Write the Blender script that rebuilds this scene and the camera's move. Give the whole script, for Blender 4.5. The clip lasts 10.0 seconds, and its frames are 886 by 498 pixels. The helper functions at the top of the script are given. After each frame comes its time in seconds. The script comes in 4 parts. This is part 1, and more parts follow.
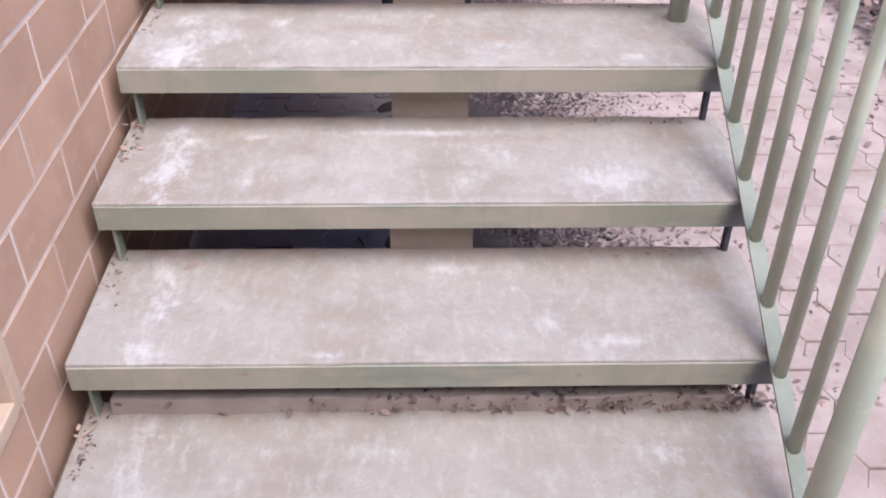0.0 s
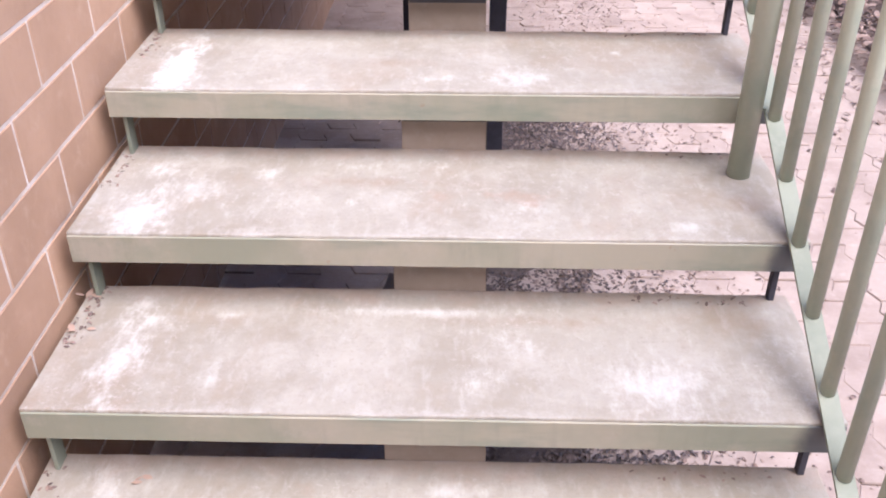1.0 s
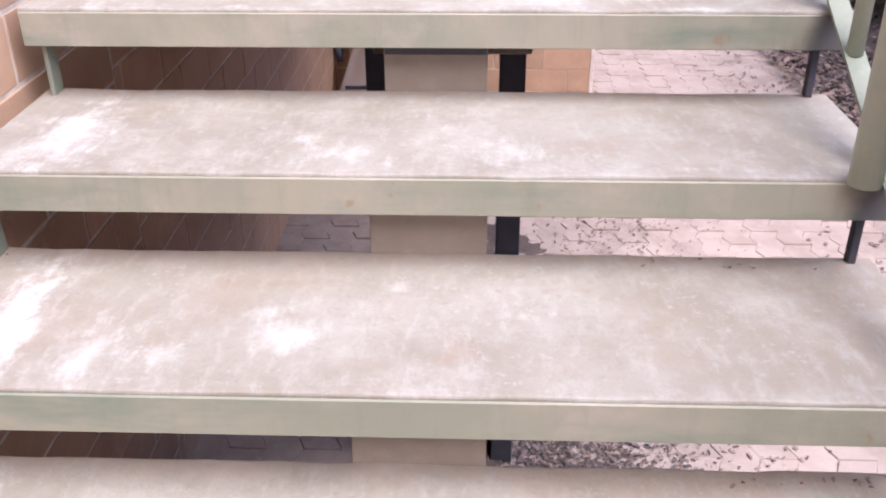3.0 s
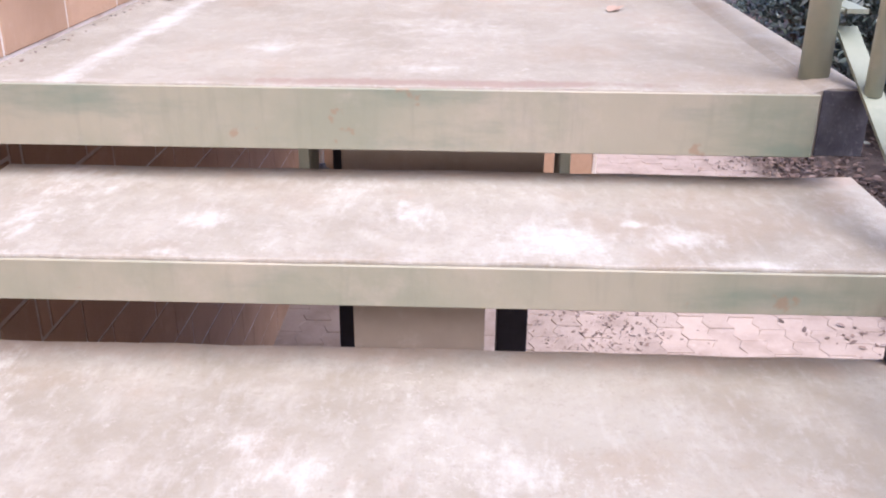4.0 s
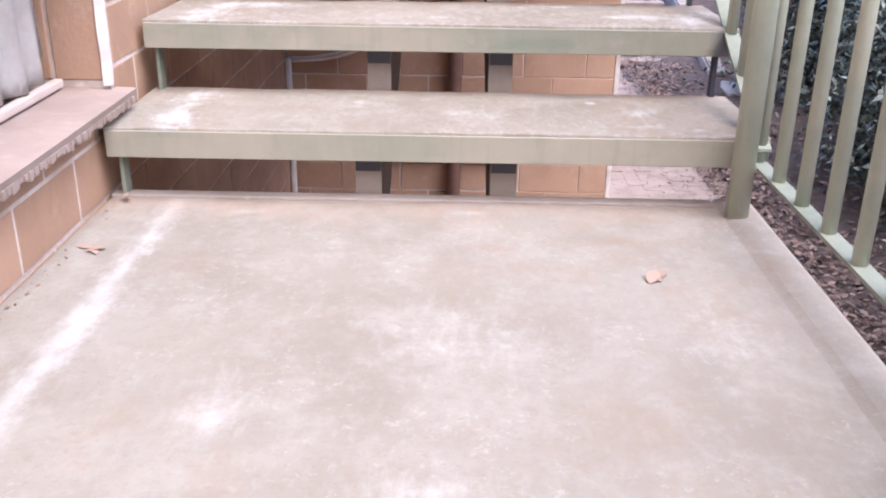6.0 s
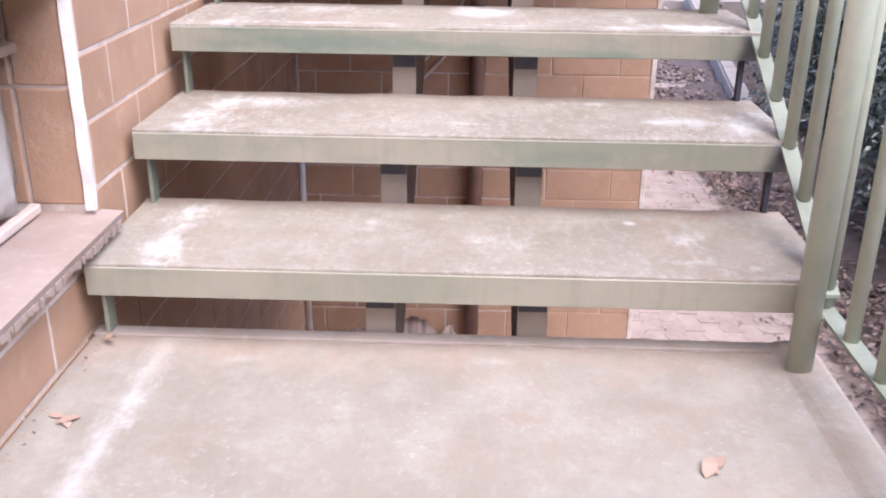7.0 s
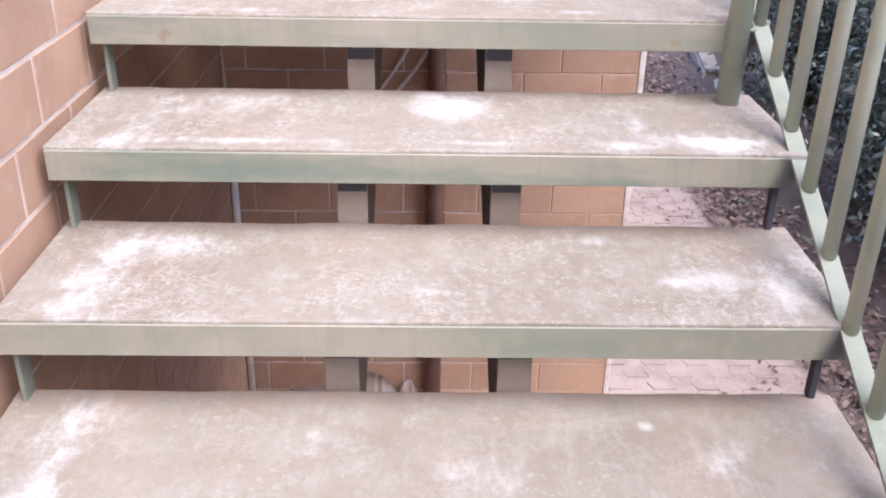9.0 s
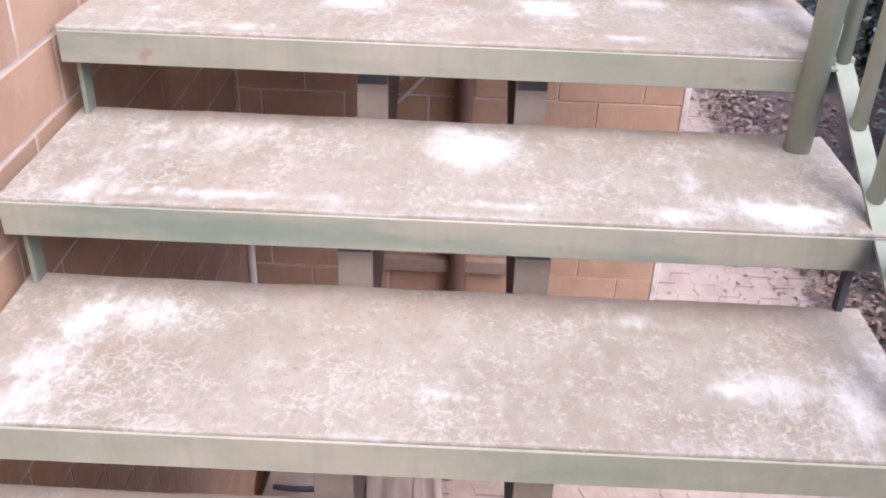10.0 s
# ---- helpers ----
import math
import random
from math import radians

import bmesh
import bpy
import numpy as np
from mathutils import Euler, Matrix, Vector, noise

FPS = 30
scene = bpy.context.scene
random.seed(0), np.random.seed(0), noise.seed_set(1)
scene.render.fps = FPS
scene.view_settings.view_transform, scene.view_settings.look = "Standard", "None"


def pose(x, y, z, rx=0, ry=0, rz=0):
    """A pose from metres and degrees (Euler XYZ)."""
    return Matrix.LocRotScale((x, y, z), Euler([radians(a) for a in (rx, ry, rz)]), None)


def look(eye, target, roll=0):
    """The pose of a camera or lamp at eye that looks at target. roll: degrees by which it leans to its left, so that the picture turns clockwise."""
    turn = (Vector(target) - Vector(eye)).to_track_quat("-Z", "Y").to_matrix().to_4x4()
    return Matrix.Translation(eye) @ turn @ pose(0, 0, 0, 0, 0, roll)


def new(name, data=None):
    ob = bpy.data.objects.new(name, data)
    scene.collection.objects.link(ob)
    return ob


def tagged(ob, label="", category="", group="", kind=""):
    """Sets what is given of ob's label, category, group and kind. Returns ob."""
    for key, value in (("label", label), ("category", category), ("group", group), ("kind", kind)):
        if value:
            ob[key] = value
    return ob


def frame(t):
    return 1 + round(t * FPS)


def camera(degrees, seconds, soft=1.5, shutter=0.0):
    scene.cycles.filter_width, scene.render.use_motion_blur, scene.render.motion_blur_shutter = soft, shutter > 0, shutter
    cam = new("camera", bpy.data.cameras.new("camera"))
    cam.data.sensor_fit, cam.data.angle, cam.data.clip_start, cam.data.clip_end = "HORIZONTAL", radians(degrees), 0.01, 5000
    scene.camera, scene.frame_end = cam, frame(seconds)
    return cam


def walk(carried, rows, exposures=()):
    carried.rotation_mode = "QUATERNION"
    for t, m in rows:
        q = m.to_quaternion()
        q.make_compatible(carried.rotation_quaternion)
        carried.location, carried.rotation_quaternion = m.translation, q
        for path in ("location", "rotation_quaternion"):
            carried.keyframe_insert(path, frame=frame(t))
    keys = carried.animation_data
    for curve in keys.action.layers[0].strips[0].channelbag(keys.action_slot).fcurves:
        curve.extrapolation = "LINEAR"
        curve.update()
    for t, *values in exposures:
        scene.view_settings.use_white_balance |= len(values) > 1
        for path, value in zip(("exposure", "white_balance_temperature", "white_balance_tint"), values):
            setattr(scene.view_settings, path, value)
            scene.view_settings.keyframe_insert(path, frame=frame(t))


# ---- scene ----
cam = camera(50.68, 10.0, soft=2.0)
PATH = [
    (0, pose(0.7016, -1.3465, 1.2720, 53.62, -0.44, -1.19)),
    (0.5, pose(0.7401, -1.1125, 1.2826, 54.99, 0.21, 0.05)),
    (1, pose(0.7722, -0.8845, 1.2701, 57.68, 0.08, 1.57)),
    (1.5, pose(0.7363, -0.5869, 1.2051, 60.43, -0.41, 1.03)),
    (2, pose(0.7377, -0.2809, 1.2686, 60.31, 0.25, -0.51)),
    (2.5, pose(0.7501, 0.0223, 1.2843, 60.73, 0.09, -0.47)),
    (3, pose(0.7950, 0.3189, 1.3917, 61.61, 0.28, 2.03)),
    (3.2, pose(0.8041, 0.4204, 1.4296, 62.22, 0.07, 3.03)),
    (4.3, pose(0.7847, 0.8907, 1.5240, 68.28, -0.70, 0.79)),
    (4.5, pose(0.7872, 0.9551, 1.5500, 69.04, -0.84, 0.23)),
    (5, pose(0.7855, 1.1121, 1.6097, 70.95, -1.21, 0.59)),
    (5.2, pose(0.7871, 1.1696, 1.6578, 70.09, -0.79, 1.35)),
    (6.3, pose(0.7303, 1.5311, 1.9209, 67.12, -0.63, 0.56)),
    (6.5, pose(0.7251, 1.5927, 1.9555, 67.13, -0.75, 0.01)),
    (7, pose(0.7310, 1.7553, 2.0284, 67.63, -0.58, 2.15)),
    (7.5, pose(0.6989, 1.8976, 2.1151, 65.55, -0.59, 3.09)),
    (8, pose(0.6731, 2.0673, 2.1574, 64.90, -0.99, 2.12)),
    (8.5, pose(0.6774, 2.2141, 2.2549, 62.97, -0.77, -0.19)),
    (9, pose(0.6930, 2.3837, 2.2776, 63.53, -0.98, -0.83)),
    (9.5, pose(0.7180, 2.5465, 2.3664, 60.72, -1.01, 1.10)),
    (10, pose(0.7168, 2.7253, 2.3809, 59.07, -1.83, 1.77)),
]
walk(cam, PATH, exposures=[(0, 1.62, 5260, 17), (0.5, 1.84, 5440, 17.5), (1.0, 1.90, 5440, 17.5), (2.5, 1.80, 5440, 17.5), (4.5, 1.82, 5430, 17), (7, 1.80, 5430, 17), (10, 1.78, 5390, 16.5)])

# ---------------------------------------------------------------- light
world = bpy.data.worlds.new("overcast_sky")
scene.world = world
world.use_nodes = True
wn = world.node_tree.nodes
sky = wn.new("ShaderNodeTexSky")
sky.sky_type = "NISHITA"
sky.sun_disc = False
sky.sun_elevation = radians(64)
sky.sun_rotation = radians(140)
sky.dust_density = 0.4
sky.ozone_density = 4.0
wn["Background"].inputs["Strength"].default_value = 0.115
world.node_tree.links.new(sky.outputs[0], wn["Background"].inputs["Color"])

sun = new("sun", bpy.data.lights.new("sun", "SUN"))
sun.data.energy = 2.7
sun.data.angle = radians(64)
sun.data.color = (1.0, 0.82, 0.61)
sun.matrix_world = look((3.5, -1.5, 8.1), (0.6, 2.0, 0.5))

# ---------------------------------------------------------------- sizes
R, G, D, TH = 0.165, 0.3179, 0.380, 0.0655        # rise, going, tread depth, tread thickness
XR = 1.428                                        # right end of the treads
LAND_Y, LAND_Z, LAND_T = 2.225, 1.152, 0.103
RU, GU, U1Y = 0.1748, 0.3245, 3.367
GROUND = -0.46
WALL_X = -0.03
BACK_Y = 5.648
BACK_X = 1.469


def low_step(k):
    """Front and top of tread k of the lower flight."""
    return (k - 2) * G, (k - 2) * R + 0.0045


def up_step(k):
    return U1Y + (k - 1) * GU, LAND_Z - 0.0083 + RU * k


# ---------------------------------------------------------------- materials
def material(name):
    m = bpy.data.materials.new(name)
    m.use_nodes = True
    nt = m.node_tree
    return m, nt, nt.nodes["Principled BSDF"]


def node(nt, kind, **kw):
    n = nt.nodes.new(kind)
    for key, value in kw.items():
        n.inputs[key.replace("_", " ")].default_value = value
    return n


def link(nt, a, b):
    nt.links.new(a, b)


def noise_tex(nt, vec, scale, detail=6.0, rough=0.6, distort=0.0):
    n = node(nt, "ShaderNodeTexNoise", Scale=scale, Detail=detail, Roughness=rough, Distortion=distort)
    if vec is not None:
        link(nt, vec, n.inputs["Vector"])
    return n.outputs["Fac"]


def ramp(nt, fac, lo, hi):
    n = node(nt, "ShaderNodeMapRange")
    n.interpolation_type = "SMOOTHSTEP"
    n.inputs["From Min"].default_value = lo
    n.inputs["From Max"].default_value = hi
    link(nt, fac, n.inputs["Value"])
    return n.outputs["Result"]


def mix(nt, fac, a, b):
    n = nt.nodes.new("ShaderNodeMix")
    n.data_type = "RGBA"
    for value, sock in ((fac, n.inputs[0]), (a, n.inputs[6]), (b, n.inputs[7])):
        if isinstance(value, (int, float)):
            sock.default_value = value
        elif isinstance(value, tuple):
            sock.default_value = (*value, 1.0)
        else:
            link(nt, value, sock)
    return n.outputs[2]


def calc(nt, op, a, b=None):
    n = nt.nodes.new("ShaderNodeMath")
    n.operation = op
    for value, sock in ((a, n.inputs[0]), (b, n.inputs[1])):
        if value is None:
            continue
        if isinstance(value, (int, float)):
            sock.default_value = value
        else:
            link(nt, value, sock)
    return n.outputs[0]


def bump(nt, bsdf, height, strength, distance=0.004):
    n = node(nt, "ShaderNodeBump", Strength=strength, Distance=distance)
    link(nt, height, n.inputs["Height"])
    link(nt, n.outputs[0], bsdf.inputs["Normal"])


def place(nt):
    return nt.nodes.new("ShaderNodeNewGeometry").outputs["Position"]


def rough_material(name, base, dark, light, big=2.5, small=60.0, rough=0.8, relief=0.4, spread=0.0, metal=0.0, distance=0.004):
    """A worn surface: large stains, fine grain, relief, and a change from piece to piece."""
    m, nt, b = material(name)
    p = place(nt)
    col = mix(nt, ramp(nt, noise_tex(nt, p, big), 0.38, 0.68), base, dark)
    col = mix(nt, calc(nt, "MULTIPLY", ramp(nt, noise_tex(nt, p, big * 4.3, 8, 0.7), 0.52, 0.75), 0.6), col, light)
    col = mix(nt, calc(nt, "MULTIPLY", ramp(nt, noise_tex(nt, p, small, 4), 0.5, 0.8), 0.35), col, dark)
    if spread:
        info = nt.nodes.new("ShaderNodeObjectInfo")
        hsv = nt.nodes.new("ShaderNodeHueSaturation")
        link(nt, calc(nt, "ADD", calc(nt, "MULTIPLY", info.outputs["Random"], spread), 1.0 - spread / 2), hsv.inputs["Value"])
        link(nt, col, hsv.inputs["Color"])
        col = hsv.outputs[0]
    link(nt, col, b.inputs["Base Color"])
    b.inputs["Roughness"].default_value = rough
    b.inputs["Metallic"].default_value = metal
    bump(nt, b, noise_tex(nt, p, small, 6, 0.7), relief, distance)
    return m


# stains on each slab: x, y, half sizes, strength
LIME, CRUST = {}, {}
LIME["L1"] = [(0.58, -0.082, 0.18, 0.044, 0.5), (1.16, -0.091, 0.068, 0.044, 0.5), (0.19, -0.062, 0.068, 0.06, 0.4)]
LIME["L2"] = [(0.15, 0.041, 0.067, 0.041, 0.8), (0.16, 0.2, 0.03, 0.114, 0.7), (0.74, 0.302, 0.088, 0.025, 0.7), (0.96, 0.117, 0.047, 0.045, 0.6), (1.09, 0.055, 0.137, 0.03, 0.7), (0.89, 0.23, 0.037, 0.023, 0.6), (0.49, 0.021, 0.111, 0.016, 0.5)]
LIME["L3"] = [(1.12, 0.401, 0.125, 0.082, 1), (0.13, 0.481, 0.038, 0.148, 1), (0.16, 0.582, 0.053, 0.048, 0.8), (0.79, 0.403, 0.075, 0.058, 0.6), (0.32, 0.407, 0.019, 0.07, 0.7), (0.69, 0.619, 0.179, 0.017, 1), (0.32, 0.602, 0.056, 0.021, 0.8), (0.83, 0.534, 0.108, 0.052, 0.5)]
LIME["L4"] = [(0.12, 0.702, 0.056, 0.067, 1.3), (0.12, 0.889, 0.047, 0.051, 0.9), (0.22, 0.794, 0.089, 0.065, 0.8), (0.35, 0.886, 0.041, 0.037, 0.9), (0.54, 0.923, 0.063, 0.032, 0.7), (0.71, 0.928, 0.053, 0.032, 0.7), (0.54, 0.767, 0.029, 0.045, 0.6), (0.89, 0.759, 0.058, 0.035, 0.7), (1.21, 0.683, 0.056, 0.029, 1)]
LIME["L5"] = [(0.13, 1.08, 0.04, 0.145, 1.4), (0.87, 1.022, 0.073, 0.058, 1.1), (1.11, 1.185, 0.015, 0.017, 0.8), (0.69, 1.016, 0.109, 0.036, 0.5), (0.34, 1.004, 0.054, 0.035, 0.5)]
LIME["L6"] = [(0.13, 1.417, 0.038, 0.158, 1.4), (0.28, 1.369, 0.063, 0.09, 0.8), (0.53, 1.403, 0.053, 0.047, 0.9), (0.38, 1.352, 0.062, 0.059, 0.7), (0.54, 1.402, 0.036, 0.025, 1.1), (0.5, 1.468, 0.05, 0.028, 0.8), (0.26, 1.32, 0.038, 0.038, 0.9), (0.68, 1.537, 0.034, 0.042, 0.6), (0.85, 1.462, 0.098, 0.045, 0.4)]
LIME["L7"] = [(0.13, 1.721, 0.055, 0.148, 1.3), (0.52, 1.73, 0.037, 0.03, 0.9), (0.66, 1.629, 0.013, 0.043, 1), (0.58, 1.672, 0.089, 0.057, 0.6), (0.85, 1.678, 0.097, 0.069, 0.7), (1.12, 1.619, 0.101, 0.021, 0.6)]
LIME["L8"] = [(0.91, 1.982, 0.07, 0.061, 1.2), (1.03, 2.055, 0.015, 0.015, 1.2), (1.08, 2.002, 0.047, 0.039, 1.2), (1.17, 1.915, 0.053, 0.018, 1.1), (0.41, 2.059, 0.044, 0.049, 0.9), (0.6, 2.174, 0.048, 0.068, 0.9), (0.7, 2.086, 0.06, 0.069, 0.7), (0.38, 1.924, 0.04, 0.02, 0.8), (0.22, 2.15, 0.039, 0.075, 0.8)]
LIME["LAND"] = [(0.42, 2.524, 0.086, 0.158, 0.5), (0.71, 2.362, 0.123, 0.064, 0.6), (0.75, 2.722, 0.281, 0.248, 0.35), (1.19, 2.752, 0.134, 0.256, 0.4), (0.78, 3.324, 0.069, 0.022, 0.7), (0.3, 3.311, 0.045, 0.022, 0.7), (0.66, 2.778, 0.119, 0.074, 0.5), (0.15, 2.768, 0.033, 0.132, 0.7), (0.15, 3.111, 0.031, 0.132, 0.7)]
LIME["U1"] = [(0.11, 3.456, 0.035, 0.118, 1.3), (0.11, 3.655, 0.047, 0.072, 0.8), (0.52, 3.615, 0.021, 0.049, 0.8), (0.78, 3.531, 0.087, 0.055, 0.6), (1.17, 3.56, 0.066, 0.051, 0.7), (1.15, 3.441, 0.114, 0.027, 0.7), (1.07, 3.649, 0.012, 0.011, 1.2), (1.27, 3.417, 0.051, 0.022, 0.7)]
LIME["U2"] = [(0.1, 3.827, 0.058, 0.067, 0.9), (0.13, 3.948, 0.054, 0.054, 1.1), (0.24, 3.964, 0.077, 0.044, 1.2), (0.11, 3.736, 0.035, 0.06, 1.3), (1.02, 4, 0.042, 0.026, 1.1), (1.14, 3.833, 0.052, 0.024, 1), (1.23, 3.84, 0.078, 0.041, 1.2), (1.32, 3.82, 0.047, 0.079, 1.3), (1.39, 3.92, 0.036, 0.052, 1), (0.73, 3.792, 0.124, 0.038, 0.35)]
LIME["U3"] = [(0.75, 4.287, 0.06, 0.064, 1.9), (0.71, 4.354, 0.038, 0.032, 1.6), (0.16, 4.311, 0.041, 0.038, 0.9), (0.31, 4.288, 0.182, 0.137, 0.7), (0.1, 4.054, 0.031, 0.029, 0.9), (0.35, 4.057, 0.224, 0.019, 1), (1.26, 4.076, 0.103, 0.047, 1.4), (1.08, 4.05, 0.074, 0.023, 1.2), (1.12, 4.191, 0.022, 0.049, 1.2), (0.8, 4.059, 0.11, 0.019, 0.9)]
LIME["U4"] = [(0.52, 4.558, 0.055, 0.046, 1.6), (0.88, 4.581, 0.057, 0.055, 1.5), (1.09, 4.639, 0.065, 0.041, 1.3), (1.31, 4.611, 0.059, 0.06, 1.2), (1.01, 4.401, 0.074, 0.026, 1), (0.29, 4.382, 0.14, 0.032, 0.9)]
CRUST["L2"] = [(0.53, 0.14, 0.293, 0.054, 0.4), (1.32, 0.245, 0.074, 0.079, 0.6)]
CRUST["L3"] = [(0.92, 0.59, 0.232, 0.034, 0.6), (1.29, 0.6, 0.084, 0.055, 0.9)]
CRUST["L4"] = [(0.58, 0.853, 0.335, 0.043, 0.6), (1.34, 0.772, 0.049, 0.072, 0.8)]
CRUST["L5"] = [(0.57, 1.112, 0.24, 0.06, 0.4), (1.36, 1.098, 0.048, 0.098, 0.6)]
CRUST["L6"] = [(1.31, 1.538, 0.042, 0.074, 0.9), (0.5, 1.549, 0.174, 0.034, 0.5)]
CRUST["L8"] = [(1.35, 2.162, 0.049, 0.077, 0.8)]
CRUST["LAND"] = [(0.26, 3.029, 0.117, 0.121, 0.5), (1.35, 3.055, 0.061, 0.21, 0.6), (1.07, 3.18, 0.216, 0.095, 0.35)]
CRUST["U1"] = [(0.37, 3.55, 0.133, 0.077, 0.6), (1.3, 3.595, 0.067, 0.053, 0.6), (0.86, 3.67, 0.175, 0.04, 0.5)]
CRUST["U2"] = [(0.22, 3.864, 0.077, 0.045, 1), (1.28, 3.949, 0.083, 0.062, 1), (0.45, 3.941, 0.108, 0.046, 0.6), (0.48, 3.787, 0.066, 0.038, 0.5), (0.69, 3.928, 0.135, 0.045, 0.5)]
CRUST["U3"] = [(0.51, 4.188, 0.116, 0.089, 0.4), (1.02, 4.309, 0.126, 0.076, 0.6), (1.25, 4.215, 0.061, 0.057, 0.7), (0.81, 4.172, 0.097, 0.055, 0.5)]


def spots(nt, p, z, places):
    """How far inside the nearest of the given stains a point lies; below nought outside."""
    total = None
    for x, y, a, c, strength in places:
        d = nt.nodes.new("ShaderNodeVectorMath")
        d.operation = "SUBTRACT"
        link(nt, p, d.inputs[0])
        d.inputs[1].default_value = (x, y, z)
        s = nt.nodes.new("ShaderNodeVectorMath")
        s.operation = "DIVIDE"
        link(nt, d.outputs[0], s.inputs[0])
        s.inputs[1].default_value = (a, c, 0.06)
        ln = nt.nodes.new("ShaderNodeVectorMath")
        ln.operation = "LENGTH"
        link(nt, s.outputs[0], ln.inputs[0])
        f = calc(nt, "SUBTRACT", strength, ln.outputs["Value"])
        total = f if total is None else calc(nt, "MAXIMUM", total, f)
    return total


def concrete_material(key, z, crackle=0.0):
    """Cast concrete: cloudy stains, specks, crackle, lime blooms, brown crust, a worn nose and a dusty back."""
    base, dark, light = (0.325, 0.303, 0.262), (0.262, 0.235, 0.194), (0.405, 0.385, 0.35)
    if key == "LAND":
        base, dark, light = (0.305, 0.28, 0.24), (0.26, 0.233, 0.193), (0.375, 0.352, 0.315)
    if crackle:
        base, dark, light = (0.285, 0.255, 0.21), (0.235, 0.203, 0.16), (0.36, 0.335, 0.295)
    m, nt, b = material("worn_concrete")
    p = place(nt)
    wob = noise_tex(nt, p, 11.0, 9.0, 0.72)
    fine = calc(nt, "SUBTRACT", noise_tex(nt, p, 55, 6, 0.78), 0.5)
    drawn = nt.nodes.new("ShaderNodeMapping")
    drawn.inputs["Scale"].default_value = (46.0, 17.0, 20.0)
    link(nt, p, drawn.inputs["Vector"])
    brushed = calc(nt, "SUBTRACT", noise_tex(nt, drawn.outputs[0], 1.0, 5, 0.68), 0.5)
    ragged = calc(nt, "ADD", calc(nt, "MULTIPLY", calc(nt, "SUBTRACT", wob, 0.5), 3.6), calc(nt, "MULTIPLY", fine, 1.4))
    ragged = calc(nt, "ADD", ragged, calc(nt, "MULTIPLY", brushed, 2.2))
    sep = nt.nodes.new("ShaderNodeSeparateXYZ")
    link(nt, p, sep.inputs[0])
    sg = nt.nodes.new("ShaderNodeSeparateXYZ")
    link(nt, nt.nodes.new("ShaderNodeTexCoord").outputs["Generated"], sg.inputs[0])
    col = mix(nt, ramp(nt, noise_tex(nt, p, 2.6, 6), 0.36, 0.64), base, dark)
    col = mix(nt, calc(nt, "MULTIPLY", ramp(nt, noise_tex(nt, p, 8, 8, 0.7), 0.40, 0.74), 0.7), col, light)
    col = mix(nt, calc(nt, "MULTIPLY", ramp(nt, noise_tex(nt, p, 34, 7, 0.72), 0.50, 0.70), 0.45), col, dark)
    rust = ramp(nt, noise_tex(nt, p, 4.7, 6, 0.65), 0.62, 0.74)
    col = mix(nt, calc(nt, "MULTIPLY", rust, 0.35), col, (0.33, 0.20, 0.145))
    # brown crust
    crust = ramp(nt, noise_tex(nt, p, 3.1, 7, 0.66), 0.50, 0.66)
    col = mix(nt, calc(nt, "MULTIPLY", crust, 0.5), col, (0.285, 0.232, 0.18))
    if key in CRUST:
        edge = calc(nt, "ADD", spots(nt, p, z, CRUST[key]), calc(nt, "MULTIPLY", ragged, 0.7))
        col = mix(nt, calc(nt, "MULTIPLY", ramp(nt, edge, -0.3, 0.9), 0.6), col, (0.255, 0.195, 0.145))
    # scattered lime specks in loose fields
    specks = ramp(nt, noise_tex(nt, p, 62, 5, 0.8), 0.56, 0.64)
    field = ramp(nt, noise_tex(nt, p, 4.3, 5, 0.6), 0.40, 0.60)
    col = mix(nt, calc(nt, "MULTIPLY", calc(nt, "MULTIPLY", specks, field), 0.36 if crackle else 0.28), col, (0.52, 0.505, 0.49))
    col = mix(nt, calc(nt, "MULTIPLY", ramp(nt, brushed, -0.02, 0.22), 0.12 if key == "LAND" else 0.2 if crackle else 0.3), col, (0.47, 0.455, 0.44))
    dots = ramp(nt, noise_tex(nt, p, 95, 5, 0.75), 0.56, 0.66)
    col = mix(nt, calc(nt, "MULTIPLY", dots, 0.35), col, (0.23, 0.19, 0.155))
    if crackle:
        cell = node(nt, "ShaderNodeTexVoronoi", Scale=42.0)
        cell.feature = "DISTANCE_TO_EDGE"
        warp = node(nt, "ShaderNodeTexNoise", Scale=14.0, Detail=6.0, Roughness=0.7)
        link(nt, p, warp.inputs["Vector"])
        sc = nt.nodes.new("ShaderNodeVectorMath")
        sc.operation = "SCALE"
        sc.inputs["Scale"].default_value = 0.10
        link(nt, warp.outputs["Color"], sc.inputs[0])
        bent = nt.nodes.new("ShaderNodeVectorMath")
        bent.operation = "ADD"
        link(nt, p, bent.inputs[0])
        link(nt, sc.outputs[0], bent.inputs[1])
        link(nt, bent.outputs[0], cell.inputs["Vector"])
        web = calc(nt, "SUBTRACT", 1.0, ramp(nt, cell.outputs["Distance"], 0.01, 0.10))
        web = calc(nt, "MULTIPLY", web, ramp(nt, noise_tex(nt, p, 7, 6, 0.75), 0.46, 0.58))
        col = mix(nt, calc(nt, "MULTIPLY", web, 0.38 * crackle), col, (0.54, 0.52, 0.49))
        pits = ramp(nt, noise_tex(nt, p, 75, 4, 0.7), 0.56, 0.66)
        col = mix(nt, calc(nt, "MULTIPLY", pits, 0.6 * crackle), col, (0.22, 0.165, 0.125))
    # lime blooms and the faint run of lime beside the wall
    lime = (0.56, 0.555, 0.545)
